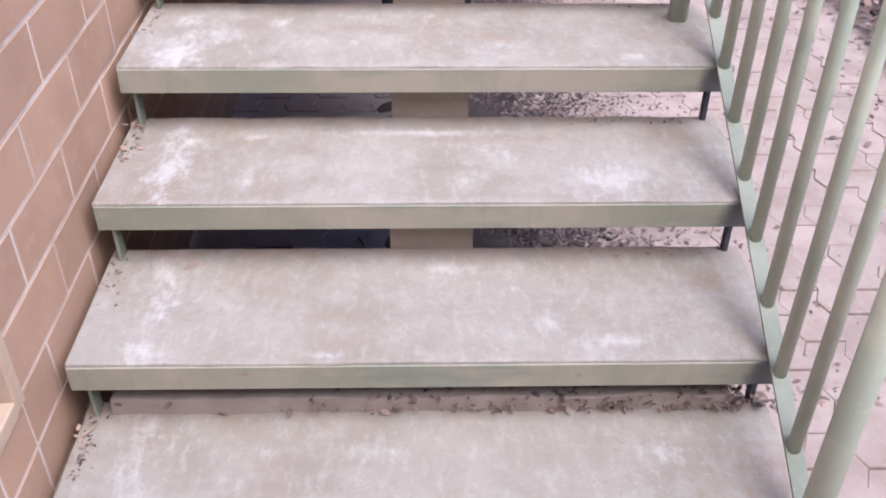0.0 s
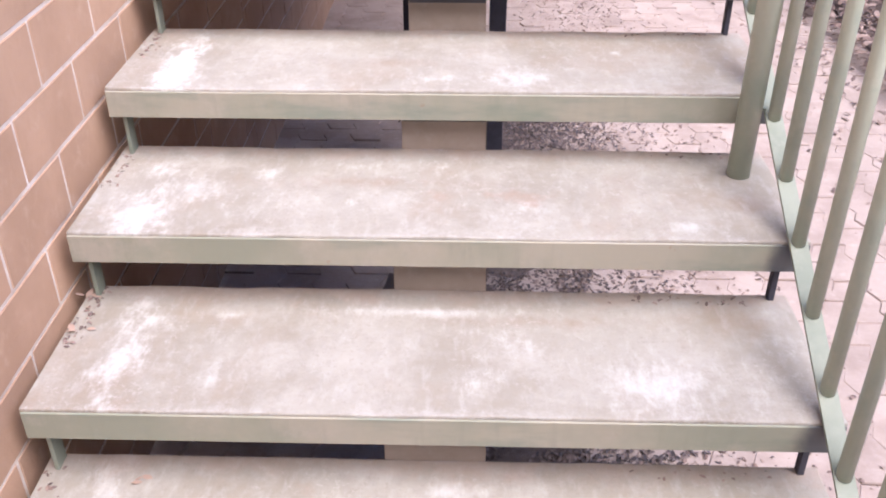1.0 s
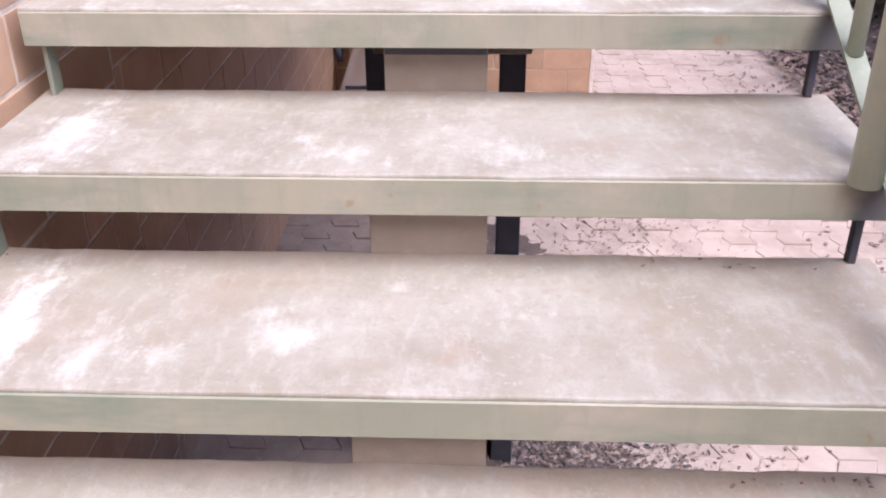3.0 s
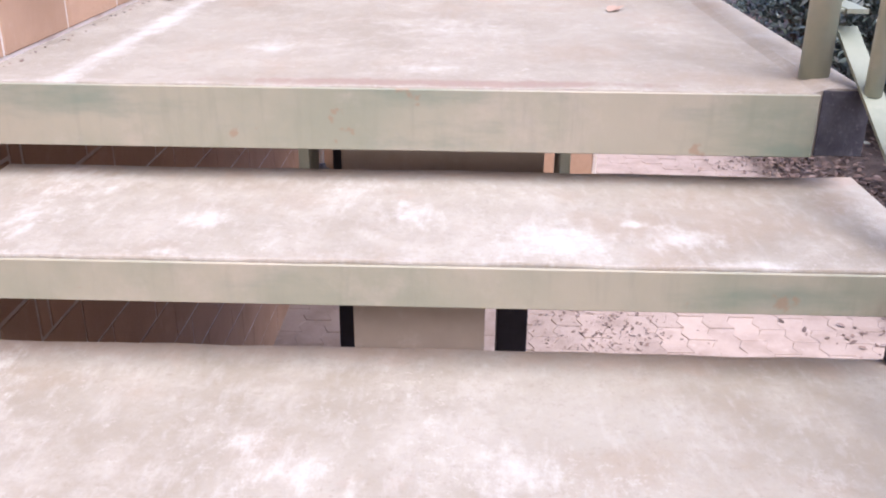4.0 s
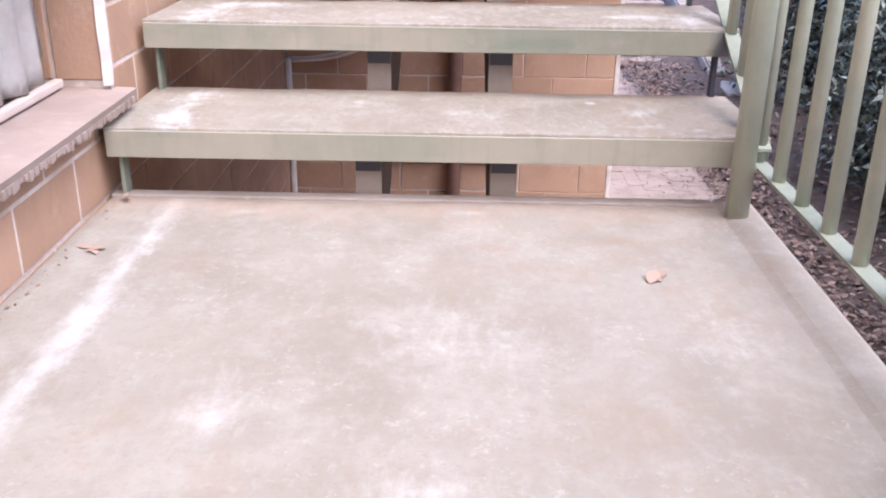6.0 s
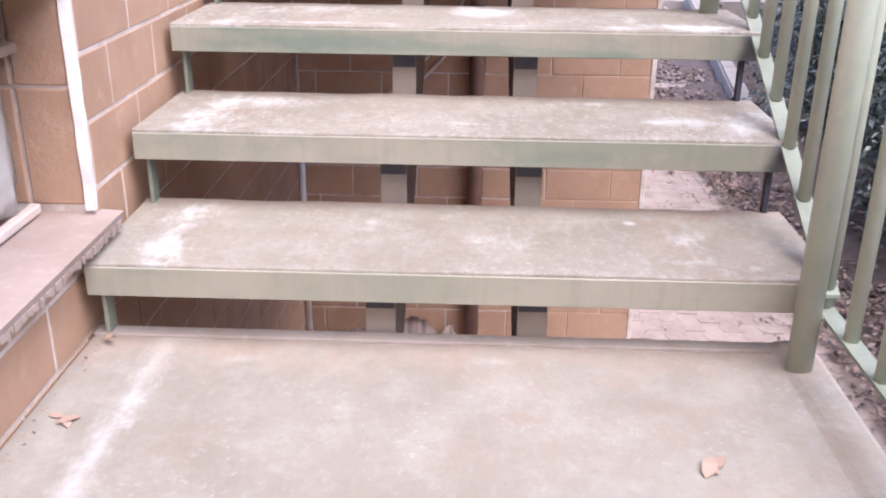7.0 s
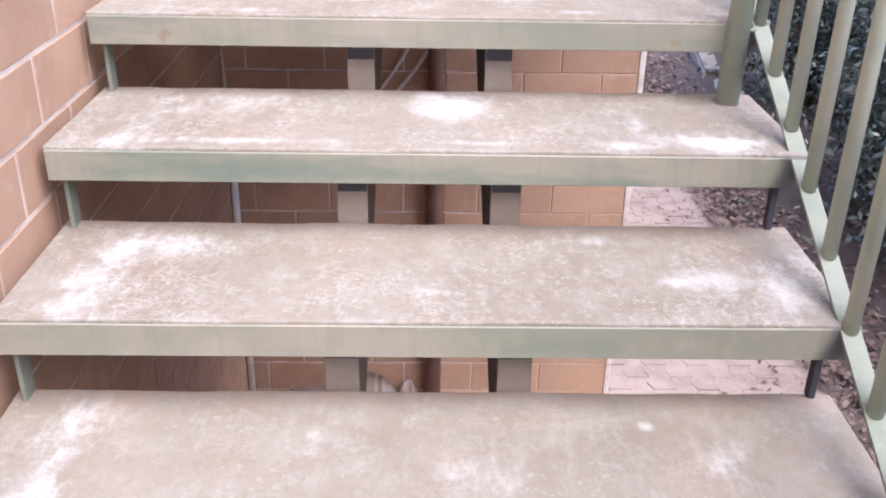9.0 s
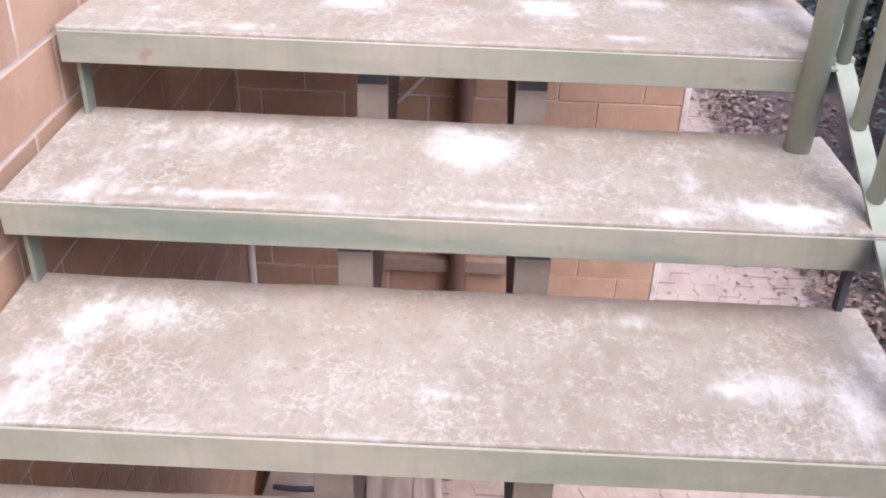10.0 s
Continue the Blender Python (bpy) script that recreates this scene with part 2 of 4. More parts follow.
    off = calc(nt, "ABSOLUTE", calc(nt, "SUBTRACT", sep.outputs["X"], 0.135))
    run = calc(nt, "ADD", calc(nt, "SUBTRACT", 0.7 if key == "LAND" else 0.5, calc(nt, "MULTIPLY", off, 18.0 if key == "LAND" else 14.0)), calc(nt, "MULTIPLY", ragged, 0.4 if key == "LAND" else 1.0))
    col = mix(nt, calc(nt, "MULTIPLY", ramp(nt, run, -0.1, 1.1), 0.62 if key == "LAND" else 0.4), col, lime)
    if key in LIME:
        edge = calc(nt, "ADD", spots(nt, p, z, LIME[key]), calc(nt, "MULTIPLY", ragged, 0.55 if key == "LAND" else 0.9))
        col = mix(nt, calc(nt, "MULTIPLY", ramp(nt, edge, -0.3, 1.5), 0.66), col, lime)
        thick = [q for q in LIME[key] if q[4] > 1.35]
        if thick:
            edge = calc(nt, "ADD", spots(nt, p, z, [(x, y, a, c, 1.0) for x, y, a, c, q in thick]), calc(nt, "MULTIPLY", ragged, 0.45))
            col = mix(nt, calc(nt, "MULTIPLY", ramp(nt, edge, 0.05, 0.6), 0.55), col, (0.63, 0.63, 0.62))
    # worn nose, dusty back
    nose = calc(nt, "SUBTRACT", calc(nt, "MULTIPLY", wob, 0.75), calc(nt, "MULTIPLY", sg.outputs["Y"], 3.2 if key == "LAND" else 1.1))
    col = mix(nt, calc(nt, "MULTIPLY", ramp(nt, calc(nt, "ADD", nose, calc(nt, "MULTIPLY", fine, 0.5)), 0.30, 0.58), 0.5), col, (0.475, 0.455, 0.445))
    back = calc(nt, "ADD", sg.outputs["Y"], calc(nt, "MULTIPLY", calc(nt, "SUBTRACT", wob, 0.5), 0.5))
    col = mix(nt, calc(nt, "MULTIPLY", ramp(nt, back, 0.82, 1.0), 0.5), col, (0.385, 0.29, 0.235))
    if key == "LAND":
        # rubbed brown strip along the landing's nose
        rub = calc(nt, "ADD", spots(nt, p, z, [(0.74, 2.254, 0.42, 0.026, 1.0)]), calc(nt, "MULTIPLY", ragged, 0.6))
        col = mix(nt, calc(nt, "MULTIPLY", ramp(nt, rub, -0.1, 0.5), 0.75), col, (0.245, 0.175, 0.15))
    link(nt, col, b.inputs["Base Color"])
    b.inputs["Roughness"].default_value = 0.85
    h = calc(nt, "ADD", noise_tex(nt, p, 120, 6, 0.7), calc(nt, "MULTIPLY", noise_tex(nt, p, 14, 5), 1.5))
    bump(nt, b, h, 0.45, 0.004)
    return m


def fascia_material():
    """Old olive paint with faded patches, rust along the lower edge and a darker right end."""
    m, nt, b = material("olive_paint")
    p = place(nt)
    sep = nt.nodes.new("ShaderNodeSeparateXYZ")
    link(nt, p, sep.inputs[0])
    col = mix(nt, ramp(nt, noise_tex(nt, p, 2.6, 5), 0.36, 0.66), (0.365, 0.338, 0.268), (0.272, 0.28, 0.215))
    col = mix(nt, calc(nt, "MULTIPLY", ramp(nt, noise_tex(nt, p, 7, 7, 0.7), 0.50, 0.72), 0.6), col, (0.42, 0.37, 0.315))
    runs = nt.nodes.new("ShaderNodeMapping")
    runs.inputs["Scale"].default_value = (45.0, 45.0, 5.0)
    link(nt, p, runs.inputs["Vector"])
    col = mix(nt, calc(nt, "MULTIPLY", ramp(nt, noise_tex(nt, runs.outputs[0], 1.0, 4), 0.5, 0.75), 0.3), col, (0.22, 0.235, 0.185))
    damp = nt.nodes.new("ShaderNodeMapping")
    damp.inputs["Scale"].default_value = (2.2, 2.2, 9.0)
    damp.inputs["Location"].default_value = (0.4, 1.7, 0.2)
    link(nt, p, damp.inputs["Vector"])
    col = mix(nt, calc(nt, "MULTIPLY", ramp(nt, noise_tex(nt, damp.outputs[0], 1.0, 5, 0.6), 0.50, 0.70), 0.6), col, (0.135, 0.20, 0.162))
    flecks = ramp(nt, noise_tex(nt, p, 16, 4, 0.6), 0.67, 0.73)
    col = mix(nt, calc(nt, "MULTIPLY", flecks, 0.5), col, (0.30, 0.17, 0.11))
    end_dark = calc(nt, "ADD", calc(nt, "MULTIPLY", calc(nt, "SUBTRACT", sep.outputs["X"], 1.338), 32.0), calc(nt, "MULTIPLY", calc(nt, "SUBTRACT", noise_tex(nt, p, 12, 6), 0.5), 1.6))
    col = mix(nt, calc(nt, "MULTIPLY", ramp(nt, end_dark, 0.0, 1.2), 0.8), col, (0.055, 0.06, 0.08))
    link(nt, col, b.inputs["Base Color"])
    b.inputs["Roughness"].default_value = 0.6
    bump(nt, b, noise_tex(nt, p, 40, 6, 0.7), 0.2, 0.003)
    return m


M_FASCIA = fascia_material()
# darker copy of the concrete: shade below the slabs put into its colour
M_UNDER = rough_material("shaded_concrete", (0.13, 0.12, 0.115), (0.09, 0.085, 0.085), (0.17, 0.155, 0.145), 5.0, 60, 0.95, 0.4)
M_DUST = rough_material("dusty_concrete", (0.36, 0.31, 0.275), (0.29, 0.245, 0.21), (0.43, 0.385, 0.35), 6.0, 70, 0.9, 0.4)
M_STEEL = rough_material("green_steel_paint", (0.45, 0.475, 0.375), (0.345, 0.395, 0.315), (0.52, 0.53, 0.44), 5.0, 50, 0.42, 0.1)
M_RAIL = rough_material("pale_green_flat_bar", (0.245, 0.268, 0.215), (0.185, 0.21, 0.165), (0.30, 0.315, 0.26), 6.0, 50, 0.7, 0.2)
M_SUPPORT = rough_material("grey_support_paint", (0.34, 0.285, 0.235), (0.27, 0.225, 0.185), (0.40, 0.35, 0.305), 5.0, 60, 0.6, 0.15)
# dark steel of the legs; also holds the shade of the stringer sides
M_DARKLEG = rough_material("dark_leg_and_shade", (0.055, 0.055, 0.075), (0.035, 0.035, 0.05), (0.09, 0.085, 0.10), 8.0, 60, 0.5, 0.2)
M_BLOCK = rough_material("brown_block", (0.455, 0.295, 0.20), (0.385, 0.243, 0.16), (0.52, 0.37, 0.27), 4.0, 70, 0.9, 0.7, 0.14)
M_MORTAR = rough_material("pale_mortar", (0.68, 0.61, 0.56), (0.48, 0.39, 0.33), (0.78, 0.74, 0.71), 9.0, 120, 0.95, 0.6)
M_WHITE = rough_material("white_paint", (0.80, 0.78, 0.76), (0.66, 0.62, 0.58), (0.84, 0.83, 0.82), 9.0, 80, 0.55, 0.15)
M_MOSS = rough_material("mossy_concrete", (0.055, 0.055, 0.07), (0.03, 0.03, 0.045), (0.20, 0.19, 0.20), 22.0, 80, 0.95, 0.6)
M_SILL = rough_material("stone_sill", (0.37, 0.295, 0.26), (0.31, 0.24, 0.205), (0.44, 0.365, 0.335), 5.0, 70, 0.8, 0.3)
M_CREAM = rough_material("cream_paint", (0.52, 0.40, 0.29), (0.42, 0.31, 0.22), (0.60, 0.49, 0.38), 7.0, 60, 0.5, 0.15)
M_PAVER = rough_material("rose_paver", (0.385, 0.31, 0.275), (0.30, 0.235, 0.205), (0.46, 0.39, 0.355), 6.0, 80, 0.9, 0.6, 0.14)
M_SAND = rough_material("joint_soil", (0.35, 0.275, 0.245), (0.26, 0.195, 0.17), (0.38, 0.31, 0.275), 6.0, 90, 1.0, 0.8)
M_SOIL = rough_material("bed_soil", (0.15, 0.115, 0.105), (0.10, 0.075, 0.07), (0.23, 0.175, 0.155), 5.0, 60, 1.0, 1.0, 0.0, 0.0, 0.02)
M_KERB = rough_material("kerb_stone", (0.50, 0.46, 0.43), (0.38, 0.34, 0.31), (0.6, 0.57, 0.55), 5.0, 70, 0.9, 0.5)
M_PIPE = rough_material("brown_pipe_paint", (0.20, 0.11, 0.085), (0.14, 0.08, 0.06), (0.26, 0.16, 0.12), 6.0, 60, 0.5, 0.1)
M_CABLE = rough_material("grey_cable", (0.66, 0.60, 0.56), (0.55, 0.48, 0.44), (0.74, 0.69, 0.66), 9.0, 90, 0.6, 0.1)
M_BOARD = rough_material("pale_board", (0.62, 0.53, 0.48), (0.54, 0.45, 0.40), (0.69, 0.61, 0.57), 3.0, 60, 0.7, 0.1)
M_WOOD = rough_material("grey_wood", (0.34, 0.25, 0.19), (0.25, 0.18, 0.13), (0.42, 0.34, 0.28), 5.0, 90, 0.8, 0.4)
M_BARK = rough_material("bark", (0.10, 0.07, 0.05), (0.06, 0.045, 0.035), (0.16, 0.12, 0.09), 6.0, 60, 0.95, 0.9, 0.0, 0.0, 0.01)
M_GLASS, _nt, _b = material("dark_pane_glass")
_b.inputs["Base Color"].default_value = (0.02, 0.02, 0.025, 1)
_b.inputs["Roughness"].default_value = 0.08


def leaf_material(name, stops, rough=0.6):
    """Leaves whose colour changes from leaf to leaf."""
    m, nt, b = material(name)
    geo = nt.nodes.new("ShaderNodeNewGeometry")
    cr = nt.nodes.new("ShaderNodeValToRGB")
    while len(cr.color_ramp.elements) < len(stops):
        cr.color_ramp.elements.new(0.5)
    for i, c in enumerate(stops):
        cr.color_ramp.elements[i].position = i / (len(stops) - 1)
        cr.color_ramp.elements[i].color = (*c, 1)
    link(nt, geo.outputs["Random Per Island"], cr.inputs[0])
    grain = noise_tex(nt, geo.outputs["Position"], 70, 4)
    link(nt, mix(nt, calc(nt, "MULTIPLY", grain, 0.4), cr.outputs[0], stops[0]), b.inputs["Base Color"])
    b.inputs["Roughness"].default_value = rough
    return m


M_LITTER = leaf_material("dry_leaf_litter", [(0.09, 0.065, 0.06), (0.17, 0.115, 0.10), (0.26, 0.18, 0.15), (0.36, 0.27, 0.235), (0.12, 0.085, 0.08)], 0.85)
# leaf litter in darker browns, used under the stairs
M_LITTER_DARK = leaf_material("dark_leaf_litter", [(0.05, 0.042, 0.045), (0.09, 0.07, 0.07), (0.15, 0.11, 0.10), (0.26, 0.19, 0.165), (0.07, 0.055, 0.055)], 0.9)
M_LEAF = leaf_material("shrub_leaf", [(0.05, 0.07, 0.068), (0.075, 0.105, 0.09), (0.11, 0.145, 0.115), (0.06, 0.085, 0.08), (0.36, 0.39, 0.33)], 0.4)
M_DRYLEAF = leaf_material("single_dry_leaf", [(0.34, 0.235, 0.185), (0.43, 0.32, 0.26)], 0.85)


# ---------------------------------------------------------------- mesh helpers
def mesh_object(name, bm, mat, parent=None, label="", smooth=False):
    me = bpy.data.meshes.new(name)
    bm.to_mesh(me)
    bm.free()
    me.materials.append(mat)
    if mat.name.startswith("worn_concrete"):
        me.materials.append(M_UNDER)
    if smooth:
        me.shade_smooth()
    ob = new(name, me)
    if parent is not None:
        ob.parent = parent
    if label:
        ob["label"] = label
    return ob


def part(name, bm, mat, parent, label="", smooth=False):
    return mesh_object(name, bm, mat, parent, label, smooth)


def thing(name, label, category, group="", kind=""):
    return tagged(new(name), label, category, group, kind)


def add_box(bm, x0, x1, y0, y1, z0, z1, bev=0.0, seg=2):
    vs = [bm.verts.new(c) for c in ((x0, y0, z0), (x1, y0, z0), (x1, y1, z0), (x0, y1, z0), (x0, y0, z1), (x1, y0, z1), (x1, y1, z1), (x0, y1, z1))]
    fs = [bm.faces.new([vs[i] for i in f]) for f in ((0, 3, 2, 1), (4, 5, 6, 7), (0, 1, 5, 4), (1, 2, 6, 5), (2, 3, 7, 6), (3, 0, 4, 7))]
    if bev:
        edges = list({e for f in fs for e in f.edges})
        bmesh.ops.bevel(bm, geom=edges, offset=bev, segments=seg, profile=0.5, affect="EDGES")
    return bm


def box(x0, x1, y0, y1, z0, z1, bev=0.0, seg=2):
    return add_box(bmesh.new(), x0, x1, y0, y1, z0, z1, bev, seg)


def tube(points, radius, sides=14, cap=True):
    """A round bar along a line of points."""
    bm = bmesh.new()
    pts = [Vector(p) for p in points]
    rings = []
    for i, p in enumerate(pts):
        d = (pts[min(i + 1, len(pts) - 1)] - pts[max(i - 1, 0)]).normalized()
        up = Vector((0, 0, 1)) if abs(d.z) < 0.9 else Vector((1, 0, 0))
        u = d.cross(up).normalized()
        v = d.cross(u).normalized()
        rad = radius[i] if isinstance(radius, (list, tuple)) else radius
        rings.append([bm.verts.new(p + rad * (math.cos(a) * u + math.sin(a) * v)) for a in (2 * math.pi * k / sides for k in range(sides))])
    for a, b in zip(rings, rings[1:]):
        for k in range(sides):
            bm.faces.new((a[k], a[(k + 1) % sides], b[(k + 1) % sides], b[k]))
    if cap:
        bm.faces.new(rings[0][::-1])
        bm.faces.new(rings[-1])
    bmesh.ops.recalc_face_normals(bm, faces=bm.faces)
    return bm


def prism(profile, axis, a, b):
    """A closed profile drawn out along an axis from a to b. axis x: profile is (y, z)."""
    bm = bmesh.new()
    put = (lambda p, t: (t, p[0], p[1])) if axis == "x" else (lambda p, t: (p[0], t, p[1])) if axis == "y" else (lambda p, t: (p[0], p[1], t))
    lo = [bm.verts.new(put(p, a)) for p in profile]
    hi = [bm.verts.new(put(p, b)) for p in profile]
    n = len(profile)
    for i in range(n):
        bm.faces.new((lo[i], lo[(i + 1) % n], hi[(i + 1) % n], hi[i]))
    bm.faces.new(lo[::-1])
    bm.faces.new(hi)
    bmesh.ops.recalc_face_normals(bm, faces=bm.faces)
    return bm


def slab(x0, x1, y0, y1, z0, z1, seed, wear=0.0022, dark=True):
    """A cast slab with rounded, slightly chipped edges."""
    bm = box(x0, x1, y0, y1, z0, z1)
    cuts = [e for e in bm.edges if abs(e.verts[0].co.x - e.verts[1].co.x) > 0.1]
    bmesh.ops.subdivide_edges(bm, edges=cuts, cuts=40, use_grid_fill=True)
    long = [e for e in bm.edges if e.is_manifold and e.calc_face_angle(0) > 1.0]
    bmesh.ops.bevel(bm, geom=long, offset=0.004, segments=2, profile=0.5, affect="EDGES")
    # downward faces take the darker copy, deepening the shade under the stairs
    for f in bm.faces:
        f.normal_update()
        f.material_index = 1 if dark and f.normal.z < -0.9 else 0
    for v in bm.verts:
        n = noise.noise_vector(Vector((v.co.x * 9 + seed * 7.3, v.co.y * 11, v.co.z * 13)))
        n2 = noise.noise_vector(Vector((v.co.x * 45 + seed * 3.1, v.co.y * 45, v.co.z * 45)))
        v.co += wear * n + 0.0012 * n2
    return bm


# ---------------------------------------------------------------- ground
ground = mesh_object("ground", box(-14, 60, -40, 90, GROUND - 0.6, GROUND - 0.0075), M_SAND)
tagged(ground, "dark sandy soil in the joints under worn paving", "ground", kind="structure")

# ---------------------------------------------------------------- lower flight
lower = thing("lower_stair_flight", "open-riser concrete stairs with olive-painted tread fronts", "stairs")
for k in range(1, 9):
    y, z = low_step(k)
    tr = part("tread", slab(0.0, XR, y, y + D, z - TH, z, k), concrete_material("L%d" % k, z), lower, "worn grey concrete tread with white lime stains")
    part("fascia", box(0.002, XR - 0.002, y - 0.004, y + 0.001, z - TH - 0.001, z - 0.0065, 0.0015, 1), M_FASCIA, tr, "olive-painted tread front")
prof = [(low_step(2)[0] + 0.066, GROUND - 0.03)]
for k in range(1, 8):
    y, z = low_step(k + 1)
    z0, z1 = low_step(k)[1] - 0.001, z - TH + 0.002
    part("leg", box(1.384, 1.397, y + 0.040, y + 0.060, z0, z1, 0.002), M_DARKLEG, lower, "dark steel leg")
    part("side_plate", box(0.022, 0.030, y + 0.018, y + 0.055, z0, z1, 0.001), M_RAIL, lower, "pale green steel plate")
    prof += [(y + 0.066, z1), (y + G + 0.066, z1)]
prof[-1] = (LAND_Y + 0.03, prof[-1][1])
prof += [(LAND_Y + 0.03, LAND_Z - LAND_T - 0.30), (low_step(3)[0] + 0.10, GROUND - 0.03)]
# shade on the stringer's sides is in its dark colour; face plates stay pale
part("stringer", prism(prof, "x", 0.630, 0.812), M_DARKLEG, lower, "broad saw-tooth stringer under the treads, dark for its shaded sides")
for k in range(1, 8):
    y, z = low_step(k + 1)
    part("face_plate", box(0.627, 0.815, y + 0.061, y + 0.0665, low_step(k)[1] - TH, z - TH + 0.001, 0.001, 1), M_SUPPORT, lower, "grey-beige painted face plate")
    # dark strip in place of the tread's shadow on the face plate
    part("bracket_or_shade", prism([(y + 0.050, z - TH + 0.001), (y + 0.0605, z - TH + 0.001), (y + 0.0605, z - TH - 0.030), (y + 0.057, z - TH - 0.030)], "x", 0.629, 0.813), M_DARKLEG, lower, "dark strip standing for the shade under the tread")
part("foundation", box(0.06, XR - 0.10, low_step(1)[0] + 0.03, 0.40, GROUND - 0.05, low_step(1)[1] - TH - 0.004, 0.01), M_KERB, lower, "rough concrete footing")
part("backfill", slab(0.055, XR - 0.09, 0.026, 0.40, low_step(1)[1] - 0.004, low_step(1)[1] + 0.042, 91, 0.007, False), M_DUST, lower, "dusty mortar bed behind the first step")

# ---------------------------------------------------------------- landing
M_LANDING = concrete_material("LAND", LAND_Z)
landing = thing("stair_landing", "broad concrete landing slab with a low kerbed edge", "landing")
LB = U1Y + 0.064
deck = part("deck", slab(-0.02, 1.4045, LAND_Y, LB, LAND_Z - LAND_T, LAND_Z, 31), M_LANDING, landing, "grey concrete deck with a white lime streak")
part("fascia", box(-0.018, 1.330, LAND_Y - 0.004, LAND_Y + 0.001, LAND_Z - LAND_T - 0.001, LAND_Z - 0.003, 0.0015, 1), M_FASCIA, landing, "olive-painted landing front")
bm = prism([(1.316, LAND_Z - 0.003), (1.330, LAND_Z + 0.0015), (1.342, LAND_Z + 0.0055), (1.360, LAND_Z + 0.0065), (1.398, LAND_Z + 0.0055), (1.408, LAND_Z + 0.001), (1.410, LAND_Z - 0.006), (1.410, LAND_Z - 0.08), (1.402, LAND_Z - 0.08), (1.402, LAND_Z - 0.006)], "y", LAND_Y + 0.002, LB)
part("edge_strip", bm, M_LANDING, landing, "low raised concrete edge")
part("edge_end", box(1.333, 1.4085, LAND_Y - 0.004, LAND_Y - 0.0005, LAND_Z - LAND_T + 0.002, LAND_Z + 0.004, 0.001, 1), M_MOSS, landing, "dark mossy end of the strip")
part("back_lip", box(-0.018, 1.320, LB - 0.045, LB - 0.008, LAND_Z - 0.004, LAND_Z + 0.007, 0.003), M_DUST, landing, "low concrete lip")
for x in (0.50, 0.94):
    part("bracket_or_shade", box(x, x + 0.018, LAND_Y + 0.06, LAND_Y + 0.16, LAND_Z - LAND_T - 0.10, LAND_Z - LAND_T + 0.002, 0.002), M_STEEL, landing)
part("cross_beam", box(0.57, 0.915, LAND_Y + 0.075, LAND_Y + 0.105, LAND_Z - LAND_T - 0.25, LAND_Z - LAND_T + 0.001, 0.004), M_SUPPORT, landing, "grey steel cross beam")
for x in (0.535, 0.850):
    part("column", box(x, x + 0.06, LAND_Y + 0.21, LAND_Y + 0.31, GROUND - 0.05, LAND_Z - LAND_T + 0.001, 0.003), M_DARKLEG, landing, "dark steel column")

# ---------------------------------------------------------------- upper flight
upper = thing("upper_stair_flight", "open-riser concrete stairs carried on two steel stringers", "stairs")
UX0, UX1 = -0.010, 1.416
for k in range(1, 7):
    y, z = up_step(k)
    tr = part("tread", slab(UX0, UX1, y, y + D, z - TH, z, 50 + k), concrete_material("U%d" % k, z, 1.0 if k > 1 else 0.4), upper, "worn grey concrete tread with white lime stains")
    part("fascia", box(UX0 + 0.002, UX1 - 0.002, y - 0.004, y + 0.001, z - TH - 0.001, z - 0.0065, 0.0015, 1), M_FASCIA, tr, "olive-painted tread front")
    zb = (up_step(k - 1)[1] if k > 1 else LAND_Z) - 0.001
    part("leg", box(1.371, 1.384, y + 0.040, y + 0.060, zb, z - TH + 0.002, 0.002), M_DARKLEG, upper, "dark steel leg")
    part("side_plate", box(0.010, 0.018, y + 0.018, y + 0.058, zb, z - TH + 0.002, 0.001), M_RAIL, upper, "pale green steel plate")
for x in (0.522, 0.824):
    prof = [(U1Y + 0.066, LAND_Z - 0.15)]
    for k in range(1, 7):
        y, z = up_step(k)
        prof += [(y + 0.066, z - TH + 0.001), (y + GU + 0.066, z - TH + 0.001)]
    prof += [(prof[-1][0], prof[-1][1] - 0.16), (U1Y + 0.20, LAND_Z - 0.15)]
    # dark colour carries the side shade; the pale front is a separate plate
    part("stringer", prism(prof, "x", x + 0.001, x + 0.059), M_DARKLEG, upper, "saw-tooth steel stringer, shaded sides coloured dark")
    for k in range(1, 7):
        y, z = up_step(k)
        zb = (up_step(k - 1)[1] if k > 1 else LAND_Z) - TH
        part("face_plate", box(x, x + 0.06, y + 0.061, y + 0.0665, zb, z - TH, 0.001, 1), M_SUPPORT, upper, "grey-beige painted face plate")
        # added dark strip: the overhang's shadow at the top of the plate
        part("bracket_or_shade", prism([(y + 0.050, z - TH + 0.001), (y + 0.0605, z - TH + 0.001), (y + 0.0605, z - TH - 0.042), (y + 0.057, z - TH - 0.042)], "x", x + 0.002, x + 0.058), M_DARKLEG, upper, "dark strip standing for the shade under the tread")

# unseen slab; like tread 6 it is added to shade the undercroft
top = thing("added_upper_landing", "unseen concrete landing slab added to shade the space under the stairs", "landing")
y7, z7 = up_step(7)
part("deck", slab(UX0, UX1, y7, BACK_Y - 0.006, z7 - LAND_T, z7, 71), concrete_material("TOP", z7), top)
part("fascia", box(UX0 + 0.002, UX1 - 0.002, y7 - 0.004, y7 + 0.001, z7 - LAND_T - 0.001, z7 - 0.003, 0.0015, 1), M_FASCIA, top, "olive-painted landing front")

# ---------------------------------------------------------------- railings
RX = 1.395


def slope_bar(y0, z0, y1, z1, x0, x1, t):
    return prism([(y0, z0), (y1, z1), (y1, z1 - t), (y0, z0 - t)], "x", x0, x1)


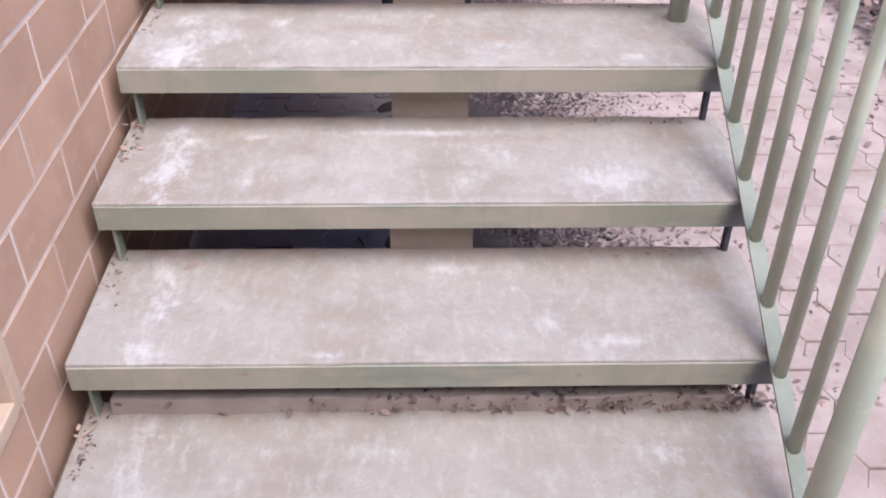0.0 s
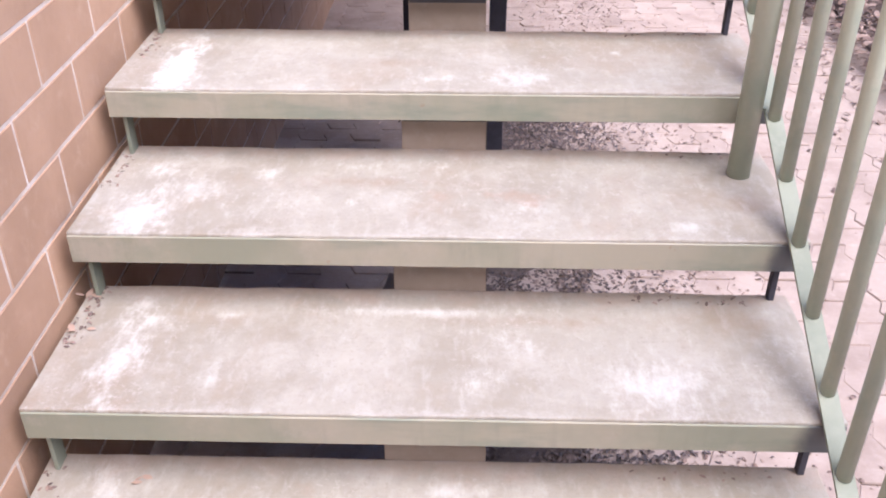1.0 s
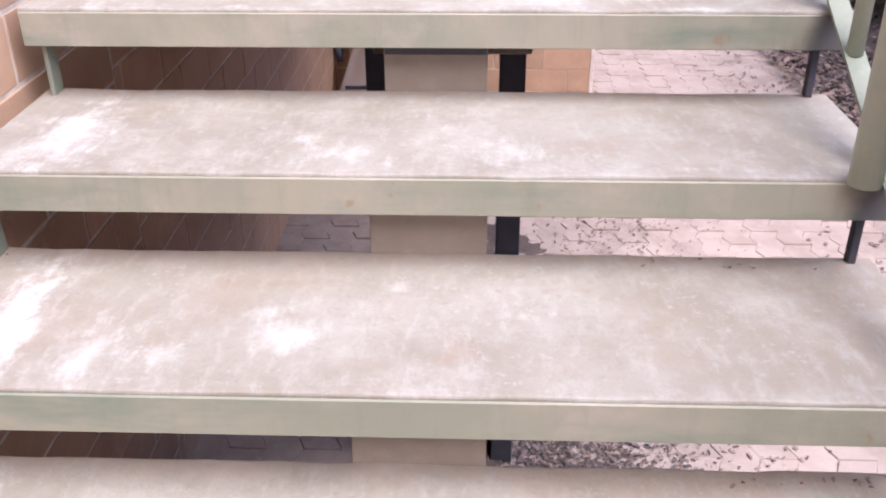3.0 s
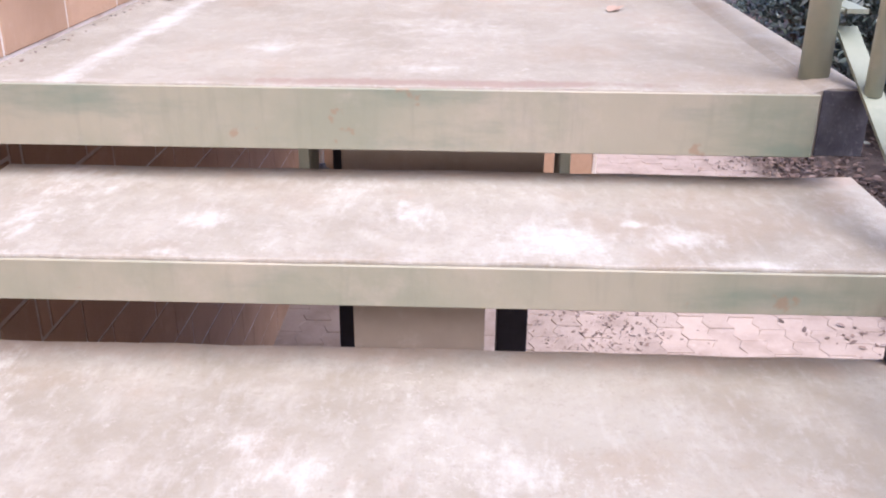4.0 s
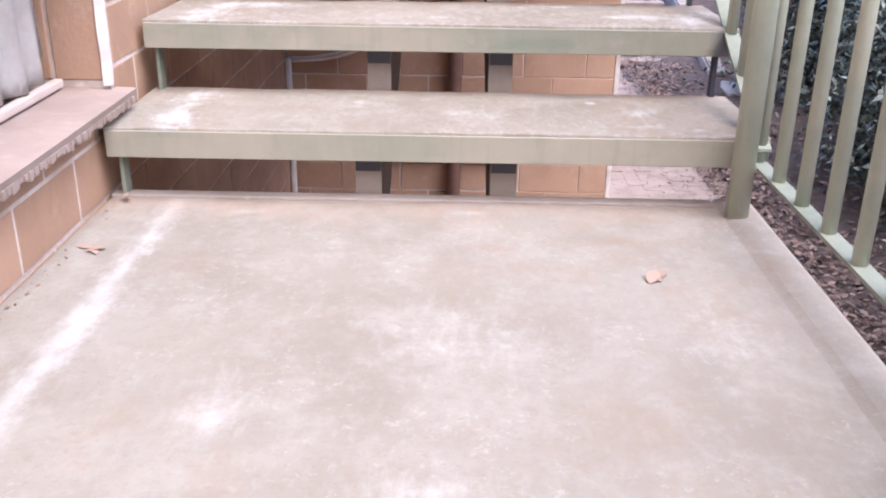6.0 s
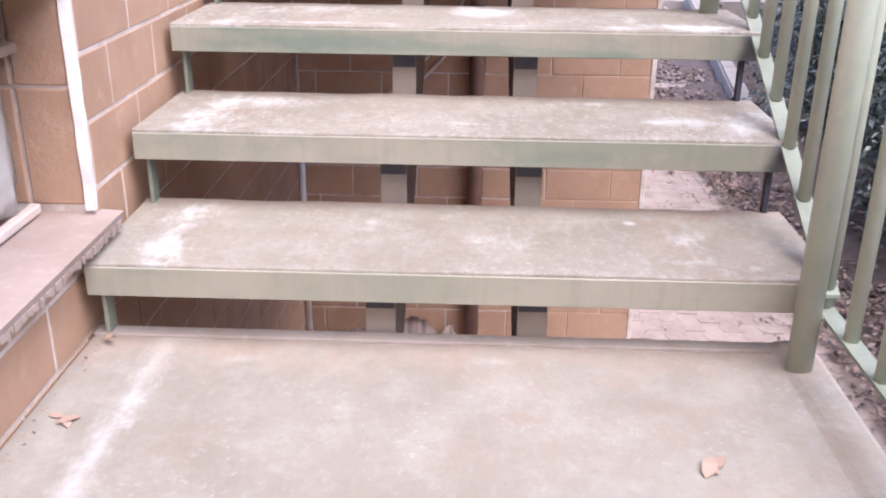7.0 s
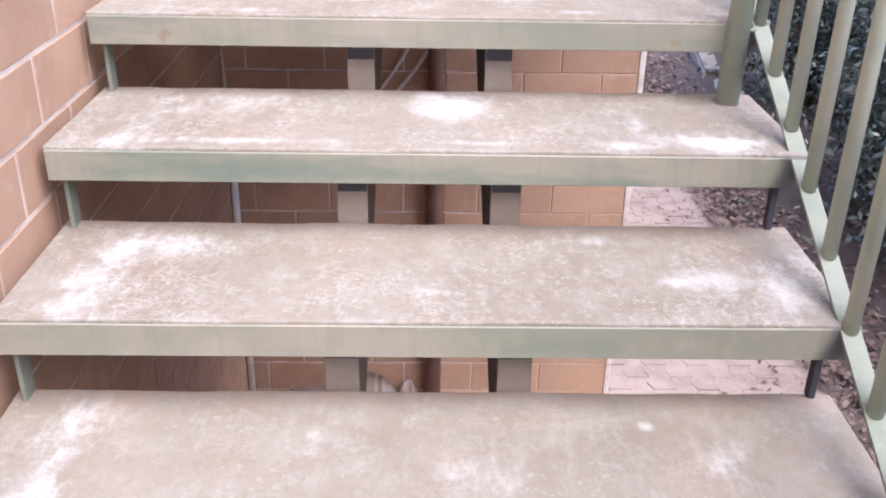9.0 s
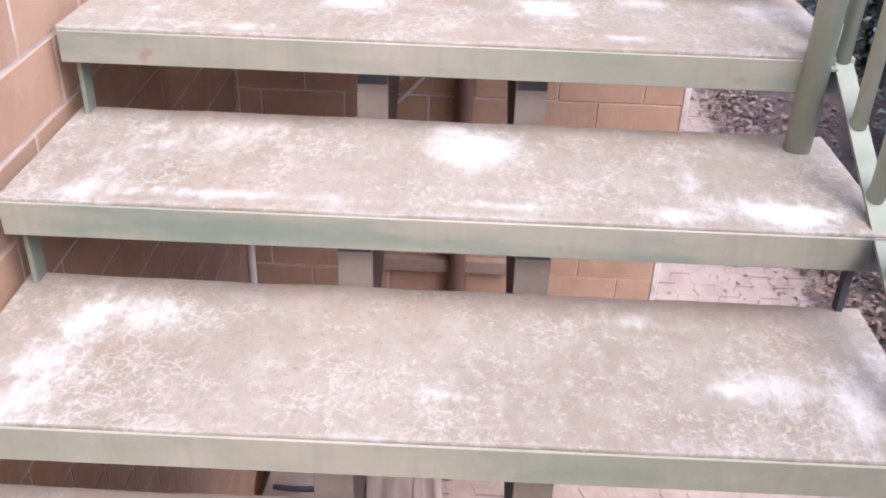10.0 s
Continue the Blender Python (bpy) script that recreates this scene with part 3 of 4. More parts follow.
def railing(name, label, y0, z0, y1, z1, first, step, posts, rail_h=0.92):
    """Flat bottom bar from (y0, z0) to (y1, z1), round balusters on it, posts given as x, y and foot."""
    rail = thing(name, label, "railing", "stair railings")
    part("bottom_rail", slope_bar(y0, z0, y1, z1, RX - 0.017, RX + 0.017, 0.007), M_RAIL, rail, "pale green flat steel bar")
    y = first
    while y < y1 - 0.02:
        z = z0 + (z1 - z0) * (y - y0) / (y1 - y0)
        part("baluster", tube([(RX, y, z - 0.004), (RX, y, z + rail_h)], 0.0135, 12), M_STEEL, rail, smooth=True)
        y += step
    part("handrail", tube([(RX, y0, z0 + rail_h), (RX, y1, z1 + rail_h)], 0.022, 14), M_STEEL, rail, "round green handrail", True)
    for x, py, pz in posts:
        zr = z0 + (z1 - z0) * (py - y0) / (y1 - y0)
        post = part("post", tube([(x, py, pz - 0.002), (x, py, zr + rail_h + 0.01)], 0.0245, 18), M_STEEL, rail, "round green steel post", True)
        part("weld_plate", box(x + 0.015, RX - 0.014, py - 0.012, py + 0.012, zr - 0.007, zr - 0.001, 0.001), M_RAIL, post)
        part("top_bracket", tube([(x, py, zr + rail_h), (RX, py, zr + rail_h)], 0.012, 10), M_STEEL, post, "", True)
    return rail


SL, SU = R / G, RU / GU
railing("lower_stair_railing", "green-painted steel stair railing with round balusters", -0.40, SL * -0.40 + 0.024, 2.335, SL * 2.335 + 0.024,
        0.225 - 0.131 * 4, 0.131, [(1.360, -0.350, GROUND), (1.352, 0.906, low_step(4)[1]), (1.358, 1.575, low_step(7)[1])])
railing("landing_railing", "level green-painted steel railing along the landing", 2.30, LAND_Z + 0.116, 3.40, LAND_Z + 0.116,
        2.40, 0.138, [(1.350, 2.321, LAND_Z), (1.352, 3.326, LAND_Z)])
z_u = up_step(1)[1] + SU * (3.345 - U1Y) - 0.006
railing("upper_stair_railing", "green-painted steel stair railing with round balusters", 3.345, z_u, 5.2, z_u + SU * 1.855,
        3.428, 0.131, [(1.347, 4.330, up_step(3)[1])])

# ---------------------------------------------------------------- walls
J = 0.0030                                         # half a joint
WIN = (2.47, 3.503, 1.372, 1.82)                   # window beside the landing: y0, y1, z0, z1
VENT = (-0.75, -0.127, 0.035, 0.50)                  # low window at the foot of the stairs
WY0, WY1, WZ1 = -6.0, BACK_Y + 0.2, 7.0


def wall_core():
    """The left wall with its two openings, from boxes butted end to end."""
    bm = bmesh.new()
    x0, x1 = WALL_X - 0.30, WALL_X - 0.0008
    a, b = VENT, WIN
    for y0, y1, z0, z1 in ((WY0, a[0], -0.6, WZ1), (a[0], a[1], -0.6, a[2]), (a[0], a[1], a[3], WZ1), (a[1], b[0], -0.6, WZ1),
                           (b[0], b[1], -0.6, b[2] - 0.034), (b[0], b[1], b[3], WZ1), (b[1], WY1, -0.6, WZ1)):
        add_box(bm, x0, x1, y0, y1, z0, z1)
    return bm


wall_left = tagged(mesh_object("wall_left", wall_core(), M_MORTAR), "brown block wall with pale mortar beside the stairs", "wall", kind="structure")
wall_back = tagged(mesh_object("wall_back", box(WALL_X, BACK_X, BACK_Y + 0.003, BACK_Y + 6.0, -0.6, WZ1), M_MORTAR),
                   "brown block wall with pale mortar behind the stairs", "wall", kind="structure")
corner_trim = tagged(mesh_object("trim", box(BACK_X - 0.013, BACK_X + 0.008, BACK_Y - 0.003, BACK_Y + 0.03, GROUND, WZ1, 0.003), M_MORTAR),
                     "white mortar strip on the wall corner", "trim", kind="structure")

# added walls that only keep low sky light off the stairs
tagged(mesh_object("wall_behind", box(-6.0, 12.0, -6.3, -6.0, GROUND - 0.1, 6.0), M_BLOCK), "unseen plain brown wall added across the path to block low sky light", "wall", kind="structure")
tagged(mesh_object("wall_garden", box(10.5, 10.8, -6.0, 34.0, GROUND - 0.1, 6.0), M_BLOCK), "unseen plain brown wall added beyond the garden to block low sky light", "wall", kind="structure")
tagged(mesh_object("wall_far", box(BACK_X, 10.5, 34.0, 34.3, GROUND - 0.1, 6.0), M_BLOCK), "plain brown wall added at the far end to block low sky light", "wall", kind="structure")

# window beside the landing
window = tagged(new("window_1"), "window opening with white bottom rail and ragged stone sill", "window", kind="structure")
part("sill", prism([(-0.30, 1.339), (0.012, 1.344), (0.017, 1.366), (-0.30, 1.378)], "y", WIN[0] - 0.10, WIN[1] + 0.028), M_SILL, window, "stone sill with a ragged lower edge")
bm = bmesh.new()
rnd = random.Random(4)
y = WIN[0] - 0.1
while y < WIN[1] + 0.016:
    w = rnd.uniform(0.007, 0.02)
    add_box(bm, 0.004, 0.0165 + rnd.uniform(-0.003, 0.002), y, y + w * rnd.uniform(0.5, 0.9), 1.345 - rnd.uniform(0.002, 0.012), 1.352)
    y += w
part("drip_edge", bm, M_SILL, window, "crumbled underside of the sill")
bm = bmesh.new()
rings = []
for i in range(91):
    z = WIN[2] + 0.006 + i / 90 * (WIN[3] + 0.084 - WIN[2])
    w = [0.004 * noise.noise(Vector((k * 3.7, 1.0, z * 17))) + 0.0008 * noise.noise(Vector((k * 5.1, 2.0, z * 55))) for k in range(4)]
    rings.append([bm.verts.new(c) for c in ((WALL_X - 0.014, WIN[1] - 0.010 + w[0], z), (WALL_X + 0.004 + 0.3 * w[1], WIN[1] - 0.009 + w[1], z),
                                            (WALL_X + 0.004 + 0.3 * w[2], WIN[1] + 0.007 + w[2], z), (WALL_X - 0.014, WIN[1] + 0.007 + w[3], z))])
for a, b in zip(rings, rings[1:]):
    for k in range(4):
        bm.faces.new((a[k], a[(k + 1) % 4], b[(k + 1) % 4], b[k]))
bm.faces.new(rings[0][::-1])
bm.faces.new(rings[-1])
bmesh.ops.recalc_face_normals(bm, faces=bm.faces)
part("corner_strip", bm, M_WHITE, window, "thick rough white mortar strip")
part("glass", box(WALL_X - 0.255, WALL_X - 0.25, WIN[0], WIN[1], WIN[2], WIN[3]), M_GLASS, window, "dark window glass")
for z0, z1 in ((WIN[2], WIN[2] + 0.03), (WIN[3] - 0.03, WIN[3])):
    part("window_frame", box(WALL_X - 0.24, WALL_X - 0.20, WIN[0], WIN[1], z0, z1, 0.003), M_WOOD, window)
part("window_rail", box(WALL_X - 0.120, WALL_X - 0.098, WIN[0], WIN[1] - 0.022, 1.3765, 1.396, 0.004), M_BOARD, window, "worn pale bottom rail")
part("window_rail", box(WALL_X - 0.122, WALL_X - 0.098, WIN[0], WIN[1] - 0.016, 1.693, 1.714, 0.006), M_WOOD, window, "weathered wooden rail")
bm = bmesh.new()
cols = []
for i in range(61):
    u = i / 60
    y = WIN[0] + 0.02 + u * 0.985
    fold = 0.012 * math.sin(u * 62) + 0.006 * math.sin(u * 23 + 1)
    low = 1.40 + 0.05 * max(0.0, (u - 0.93) / 0.07) ** 2
    row = []
    for j in range(9):
        v = j / 8
        row.append(bm.verts.new((WALL_X - 0.120 + fold * (1 - 0.5 * v), y - 0.03 * v * u ** 8, low + (1.70 - low) * v)))
    cols.append(row)
for i in range(60):
    for j in range(8):
        bm.faces.new((cols[i][j], cols[i + 1][j], cols[i + 1][j + 1], cols[i][j + 1]))
bmesh.ops.solidify(bm, geom=bm.faces[:], thickness=0.004)
tagged(mesh_object("curtain", bm, M_WHITE, None, "", True), "white cloth hanging in folds from the wooden window rail", "curtain")

# low window at the foot of the stairs
low_window = tagged(new("window_2"), "low window in a cream frame near the ground", "window", kind="structure")
a = VENT
for y0, y1, z0, z1 in ((a[1] - 0.03, a[1] + 0.006, a[2], a[3]), (a[0], a[1] - 0.03, a[2] - 0.006, a[2] + 0.03), (a[0], a[1] - 0.03, a[3] - 0.03, a[3]), (a[0], a[0] + 0.03, a[2] + 0.03, a[3] - 0.03)):
    part("window_frame", box(WALL_X - 0.022, WALL_X + 0.007, y0, y1, z0, z1, 0.004), M_CREAM, low_window, "cream frame")
part("shutter", box(WALL_X - 0.075, WALL_X - 0.055, a[0] + 0.03, a[1] - 0.03, a[2] + 0.03, a[3] - 0.03), M_PIPE, low_window, "dark brown panel")

# pipes and cables at the back
white_pipe = tagged(mesh_object("water_pipe", tube([(-0.014, BACK_Y - 0.03, -0.09), (-0.014, BACK_Y - 0.03, 1.02)], 0.014, 12), M_WHITE, None, "", True),
                    "thin white water pipe in the wall corner", "pipe")
brown_pipe = tagged(mesh_object("drain_pipe", tube([(0.735, BACK_Y - 0.035, GROUND), (0.735, BACK_Y - 0.035, 2.6)], 0.032, 16), M_PIPE, None, "", True),
                    "brown drain pipe fixed to the block wall", "pipe")
for reach, low, rise, y in ((0.70, 1.02, 0.52, BACK_Y - 0.012), (0.76, 1.01, 0.50, BACK_Y - 0.028)):
    pts = [(-0.015 + reach * t, y, low + rise * t ** 2.6) for t in (i / 20 for i in range(21))]
    tagged(mesh_object("cable", tube(pts, 0.0065, 8), M_CABLE, None, "", True), "slack grey cable hanging on the wall", "cable", "cables on the wall")
pts = [(-0.022 + 0.004 * math.sin(t * 5), BACK_Y - 0.008, 1.02 + 0.55 * t) for t in (i / 10 for i in range(11))]
tagged(mesh_object("cable", tube(pts, 0.004, 6), M_CABLE, None, "", True), "thin pale cable hanging down the wall corner", "cable", "cables on the wall")
tagged(mesh_object("plank", box(0.44, 0.93, BACK_Y - 0.035, BACK_Y - 0.001, 0.55, 0.605, 0.004), M_WOOD), "weathered wooden batten fixed to the wall", "plank")


def leaning_sheet(name, label, category, xa, xb, xc, xd, y0, y1, z1, folds, sag, seed):
    """A limp sheet leaning on the wall: foot from xa to xb, top from xc to xd, with upright folds and an uneven top."""
    bm = bmesh.new()
    nu, nv = 40, 14
    rows = []
    for i in range(nu + 1):
        u = i / nu
        top = z1 - sag * (u - 0.35) ** 2 + 0.018 * noise.noise(Vector((u * 9, seed, 0)))
        row = []
        for j in range(nv + 1):
            v = j / nv
            x = (xa + (xb - xa) * u) * (1 - v) + (xc + (xd - xc) * u) * v
            fold = 0.016 * math.sin(u * folds + seed) * (0.4 + 0.6 * v) + 0.02 * noise.noise(Vector((u * 3, v * 2, seed)))
            row.append(bm.verts.new((x + 0.006 * noise.noise(Vector((v * 6, seed, 3.0))), y0 + (y1 - y0) * v ** 0.8 - fold - 0.03 * math.sin(v * 3.14), GROUND + (top - GROUND) * v)))
        rows.append(row)
    for i in range(nu):
        for j in range(nv):
            bm.faces.new((rows[i][j], rows[i + 1][j], rows[i + 1][j + 1], rows[i][j + 1]))
    bmesh.ops.solidify(bm, geom=bm.faces[:], thickness=0.006)
    bmesh.ops.recalc_face_normals(bm, faces=bm.faces)
    return tagged(mesh_object(name, bm, M_BOARD, None, "", True), label, category, "sheets under the stairs")


sack = leaning_sheet("dust_sheet", "pale limp dust sheet with two dark straps leaning on the wall", "sheet", -0.02, 0.37, 0.15, 0.36, 5.30, 5.59, 0.05, 4.0, 0.10, 1.3)
for t, drop in ((0.17, 0.0), (0.33, 0.012)):
    pts = [(0.06 + 0.30 * u, 5.30 + 0.29 * t ** 0.8 - 0.062 - 0.012 * math.sin(u * 3), GROUND + 0.50 * t - drop + 0.035 * u * u) for u in (i / 10 for i in range(11))]
    part("strap", tube(pts, 0.011, 8), M_DARKLEG, sack, "dark webbing strap", True)
leaning_sheet("folded_sheet", "grey-white folded sheet leaning behind the stringer", "sheet", 0.42, 0.60, 0.41, 0.60, 5.36, 5.60, 0.10, 3.2, 0.25, 4.0)
leaning_sheet("folded_sheet", "narrow creased white sheet leaning on the wall", "sheet", 0.605, 0.72, 0.60, 0.695, 5.40, 5.61, 0.06, 9.0, 0.30, 7.0)

tap = thing("garden_tap", "dark weathered tap at the foot of the white water pipe", "tap")
part("tap_body", tube([(-0.012, BACK_Y - 0.03, -0.085), (-0.010, BACK_Y - 0.035, -0.11), (-0.004, BACK_Y - 0.05, -0.14), (0.004, BACK_Y - 0.08, -0.17), (0.01, BACK_Y - 0.10, -0.22)], [0.016, 0.026, 0.034, 0.026, 0.016], 14), M_DARKLEG, tap, "dark spout", True)
part("tap_handle", tube([(-0.004, BACK_Y - 0.075, -0.125), (0.022, BACK_Y - 0.095, -0.105), (0.05, BACK_Y - 0.10, -0.108)], [0.010, 0.016, 0.013], 10), M_DARKLEG, tap, "", True)

# ---------------------------------------------------------------- bed and plants
bed_x = 2.75
bm = bmesh.new()
nx, ny = 40, 110
grid = [[None] * (ny + 1) for _ in range(nx + 1)]
for i in range(nx + 1):
    for j in range(ny + 1):
        x = bed_x + 0.1 + (i / nx) ** 1.5 * 9.0
        y = -3.0 + j / ny * 25.0
        z = GROUND + 0.02 + 0.10 * min(1, i / 6) + 0.05 * noise.noise(Vector((x * 2.1, y * 2.1, 0.3))) + 0.02 * noise.noise(Vector((x * 9, y * 9, 1.3)))
        grid[i][j] = bm.verts.new((x, y, z))
for i in range(nx):
    for j in range(ny):
        bm.faces.new((grid[i][j], grid[i + 1][j], grid[i + 1][j + 1], grid[i][j + 1]))
tagged(mesh_object("garden_bed", bm, M_SOIL, None, "", True), "dark garden soil under shrubs beside the path", "garden bed", kind="structure")


def scatter_leaves(count, seed, spot, size=(0.02, 0.05)):
    """Curled dry leaves lying about; spot(rnd) gives a place."""
    rnd = random.Random(seed)
    verts, faces = [], []
    for _ in range(count):
        x, y, z = spot(rnd)
        s = rnd.uniform(*size)
        a, tilt = rnd.uniform(0, 6.283), rnd.uniform(-0.5, 0.5)
        m = Matrix.Translation((x, y, z + s * 0.25)) @ Euler((tilt, rnd.uniform(-0.5, 0.5), a)).to_matrix().to_4x4()
        n = len(verts)
        c = rnd.uniform(0.1, 0.4) * s
        for px, py, pz in ((-s, 0, 0), (-0.3 * s, -0.45 * s, c), (0.5 * s, -0.35 * s, c), (s, 0, 0.3 * c), (0.4 * s, 0.4 * s, c), (-0.35 * s, 0.42 * s, c * 1.2)):
            verts.append(m @ Vector((px, py, pz)))
        faces += [(n, n + 1, n + 5), (n + 1, n + 2, n + 4, n + 5), (n + 2, n + 3, n + 4)]
    me = bpy.data.meshes.new("leaf_litter")
    me.from_pydata(verts, [], faces)
    return me


def litter(name, me, mat, label):
    me.materials.append(mat)
    return tagged(new(name, me), label, "dry leaves", kind="stuff")


litter("leaf_litter", scatter_leaves(34000, 5, lambda r: (bed_x + abs(r.gauss(0, 1.3)) - 0.05, r.uniform(-1, 14), GROUND + 0.02 + 0.1 * r.random()), (0.012, 0.036)), M_LITTER,
       "brown dry leaves covering the garden bed")
litter("path_leaves", scatter_leaves(1700, 8, lambda r: (bed_x - abs(r.gauss(0, 0.25)), r.uniform(-1, 14), GROUND + 0.001), (0.006, 0.022)), M_LITTER,
       "brown dry leaves blown along the path edge")
litter("under_stair_leaves", scatter_leaves(26000, 11, lambda r: (r.gauss(1.05, 0.17), r.uniform(0.1, 3.6), GROUND + 0.001), (0.003, 0.012)), M_LITTER_DARK,
       "dead leaves gathered on the paving under the stairs")
litter("side_leaves", scatter_leaves(4200, 12, lambda r: (r.gauss(1.42, 0.20), r.uniform(0.3, 5.4), GROUND + 0.001), (0.003, 0.012)), M_LITTER,
       "crumbled dry leaves on the paving beside the stairs")
litter("far_leaves", scatter_leaves(3600, 14, lambda r: (2.2 + 2.6 * r.random() ** 0.7, r.uniform(9.5, 17.5), GROUND + 0.002), (0.01, 0.035)), M_LITTER,
       "brown dry leaves scattered on the far paving")


litter("step_leaves", scatter_leaves(700, 17, lambda r: (r.gauss(1.0, 0.28), 0.012 + 0.06 * r.random(), low_step(1)[1] + 0.004 + 0.04 * r.random() ** 2), (0.004, 0.014)), M_LITTER,
       "dry leaves behind the first step")


def tread_edge(r):
    """Along the wall side and the far right corner of the lower treads."""
    k = r.choice((1, 1, 2, 3, 3, 4, 5, 6))
    y, z = low_step(k)
    if r.random() < 0.7:
        return r.uniform(0.004, 0.03) + 0.03 * r.random() ** 3, y + D * (0.45 + 0.53 * r.random()), z - 0.001
    return 1.34 - 0.28 * r.random() ** 2, y + D - 0.012 - 0.03 * r.random(), z - 0.001


litter("tread_leaves", scatter_leaves(420, 41, tread_edge, (0.002, 0.008)), M_LITTER, "crumbled dry leaves along the ends of the treads")
litter("landing_leaves", scatter_leaves(60, 43, lambda r: (0.0 + 0.02 * r.random() ** 2, r.uniform(2.3, 3.36), LAND_Z - 0.001), (0.002, 0.006)), M_LITTER,
       "crumbled dry leaves along the wall side of the landing")


def shrub(x, y, h, w, leaves, seed, leaf=0.036):
    """A shrub of several tapered stems and a loose crown of single leaves."""
    rnd = random.Random(seed)
    ob = thing("shrub", "dense dark green shrub with small glossy leaves", "shrub", "shrubs in the bed")
    ob.location = (x, y, GROUND)
    bm = bmesh.new()
    tips = []
    for s in range(7):
        a = rnd.uniform(0, 6.283)
        top = Vector((math.cos(a) * w * rnd.uniform(0.2, 0.7), math.sin(a) * w * rnd.uniform(0.2, 0.7), h * rnd.uniform(0.6, 0.95)))
        pts = [Vector((0.06 * math.cos(a), 0.06 * math.sin(a), 0)).lerp(top, t) + 0.05 * Vector((math.sin(t * 7 + s), math.cos(t * 6 + s), 0)) * t for t in (0, 0.25, 0.5, 0.75, 1)]
        stem = tube(pts, [0.025, 0.02, 0.016, 0.011, 0.005], 7)
        tmp = bpy.data.meshes.new("tmp")
        stem.to_mesh(tmp)
        stem.free()
        bm.from_mesh(tmp)
        bpy.data.meshes.remove(tmp)
        tips += pts[1:]
    part("branchwork", bm, M_BARK, ob, "thin brown stems")
    clumps = [(t + Vector((rnd.gauss(0, w * 0.3), rnd.gauss(0, w * 0.3), rnd.gauss(0, 0.15))), rnd.uniform(0.10, 0.24)) for t in tips for _ in range(3)]
    verts, faces = [], []
    for _ in range(leaves):
        c, rad = rnd.choice(clumps)
        p = c + Vector((rnd.gauss(0, rad), rnd.gauss(0, rad), rnd.gauss(0, rad * 0.8)))
        p.z = max(p.z, 0.1)
        s = leaf * rnd.uniform(0.6, 1.3)
        m = Matrix.Translation(p) @ Euler((rnd.uniform(-1, 1), rnd.uniform(-1, 1), rnd.uniform(0, 6.283))).to_matrix().to_4x4()
        n = len(verts)
        for q in ((-s, 0, 0), (0, -0.38 * s, 0.10 * s), (s, 0, -0.1 * s), (0, 0.38 * s, 0.10 * s)):
            verts.append(m @ Vector(q))
        faces += [(n, n + 1, n + 3), (n + 1, n + 2, n + 3)]
    me = bpy.data.meshes.new("crown")
    me.from_pydata(verts, [], faces)
    me.materials.append(M_LEAF)
    crown = new("crown", me)
    crown.parent = ob
    return ob


for i, (x, y, h, w) in enumerate(((4.3, 5.6, 2.8, 0.9), (4.0, 7.2, 2.3, 0.8), (4.7, 8.8, 3.0, 1.0), (4.2, 10.6, 2.6, 0.9), (5.2, 12.6, 3.2, 1.1),
                                  (3.9, 4.8, 2.2, 0.7), (4.5, 6.4, 2.6, 0.9), (4.0, 8.2, 2.2, 0.7), (4.8, 9.9, 2.6, 0.9), (5.6, 6.8, 3.4, 1.2), (4.6, 3.9, 2.6, 0.9), (5.0, 2.0, 3.0, 1.0), (4.9, 0.2, 2.8, 1.0), (6.4, 10.0, 3.6, 1.3), (6.0, 15.0, 2.6, 1.3), (7.6, 13.0, 3.0, 1.5))):
    shrub(x, y, h, w, 11000, 100 + i)
# hidden back row, added as a hedge to block sky light from the right
for i in range(11):
    shrub(6.6 + 0.8 * (i % 2), -3.0 + 1.9 * i, 3.6 + 0.5 * math.sin(i * 2.3), 1.3, 4500, 300 + i, 0.075)

# dirt under the stairs, spread wide and dark to deepen the shade there
bm = bmesh.new()
rows = []
for i in range(26):
    row = []
    for j in range(90):
        x = 0.30 + i / 25 * 0.92
        y = 0.35 + j / 89 * 4.0
        edge = max(0.0, 1 - abs((i / 25 - 0.55) / 0.45) ** 2) * min(1, j / 8, (89 - j) / 12)
        z = GROUND - 0.02 + 0.028 * edge + 0.022 * edge * noise.noise(Vector((x * 7, y * 7, 2.0))) + 0.008 * noise.noise(Vector((x * 30, y * 30, 4.0)))
        row.append(bm.verts.new((x, y, z)))
    rows.append(row)
for i in range(25):
    for j in range(89):
        bm.faces.new((rows[i][j], rows[i + 1][j], rows[i + 1][j + 1], rows[i][j + 1]))
tagged(mesh_object("dirt_and_shade_sheet", bm, M_SOIL, None, "", True), "dark dirt sheet under the stairs that also stands for shade on the paving", "dirt", kind="stuff")

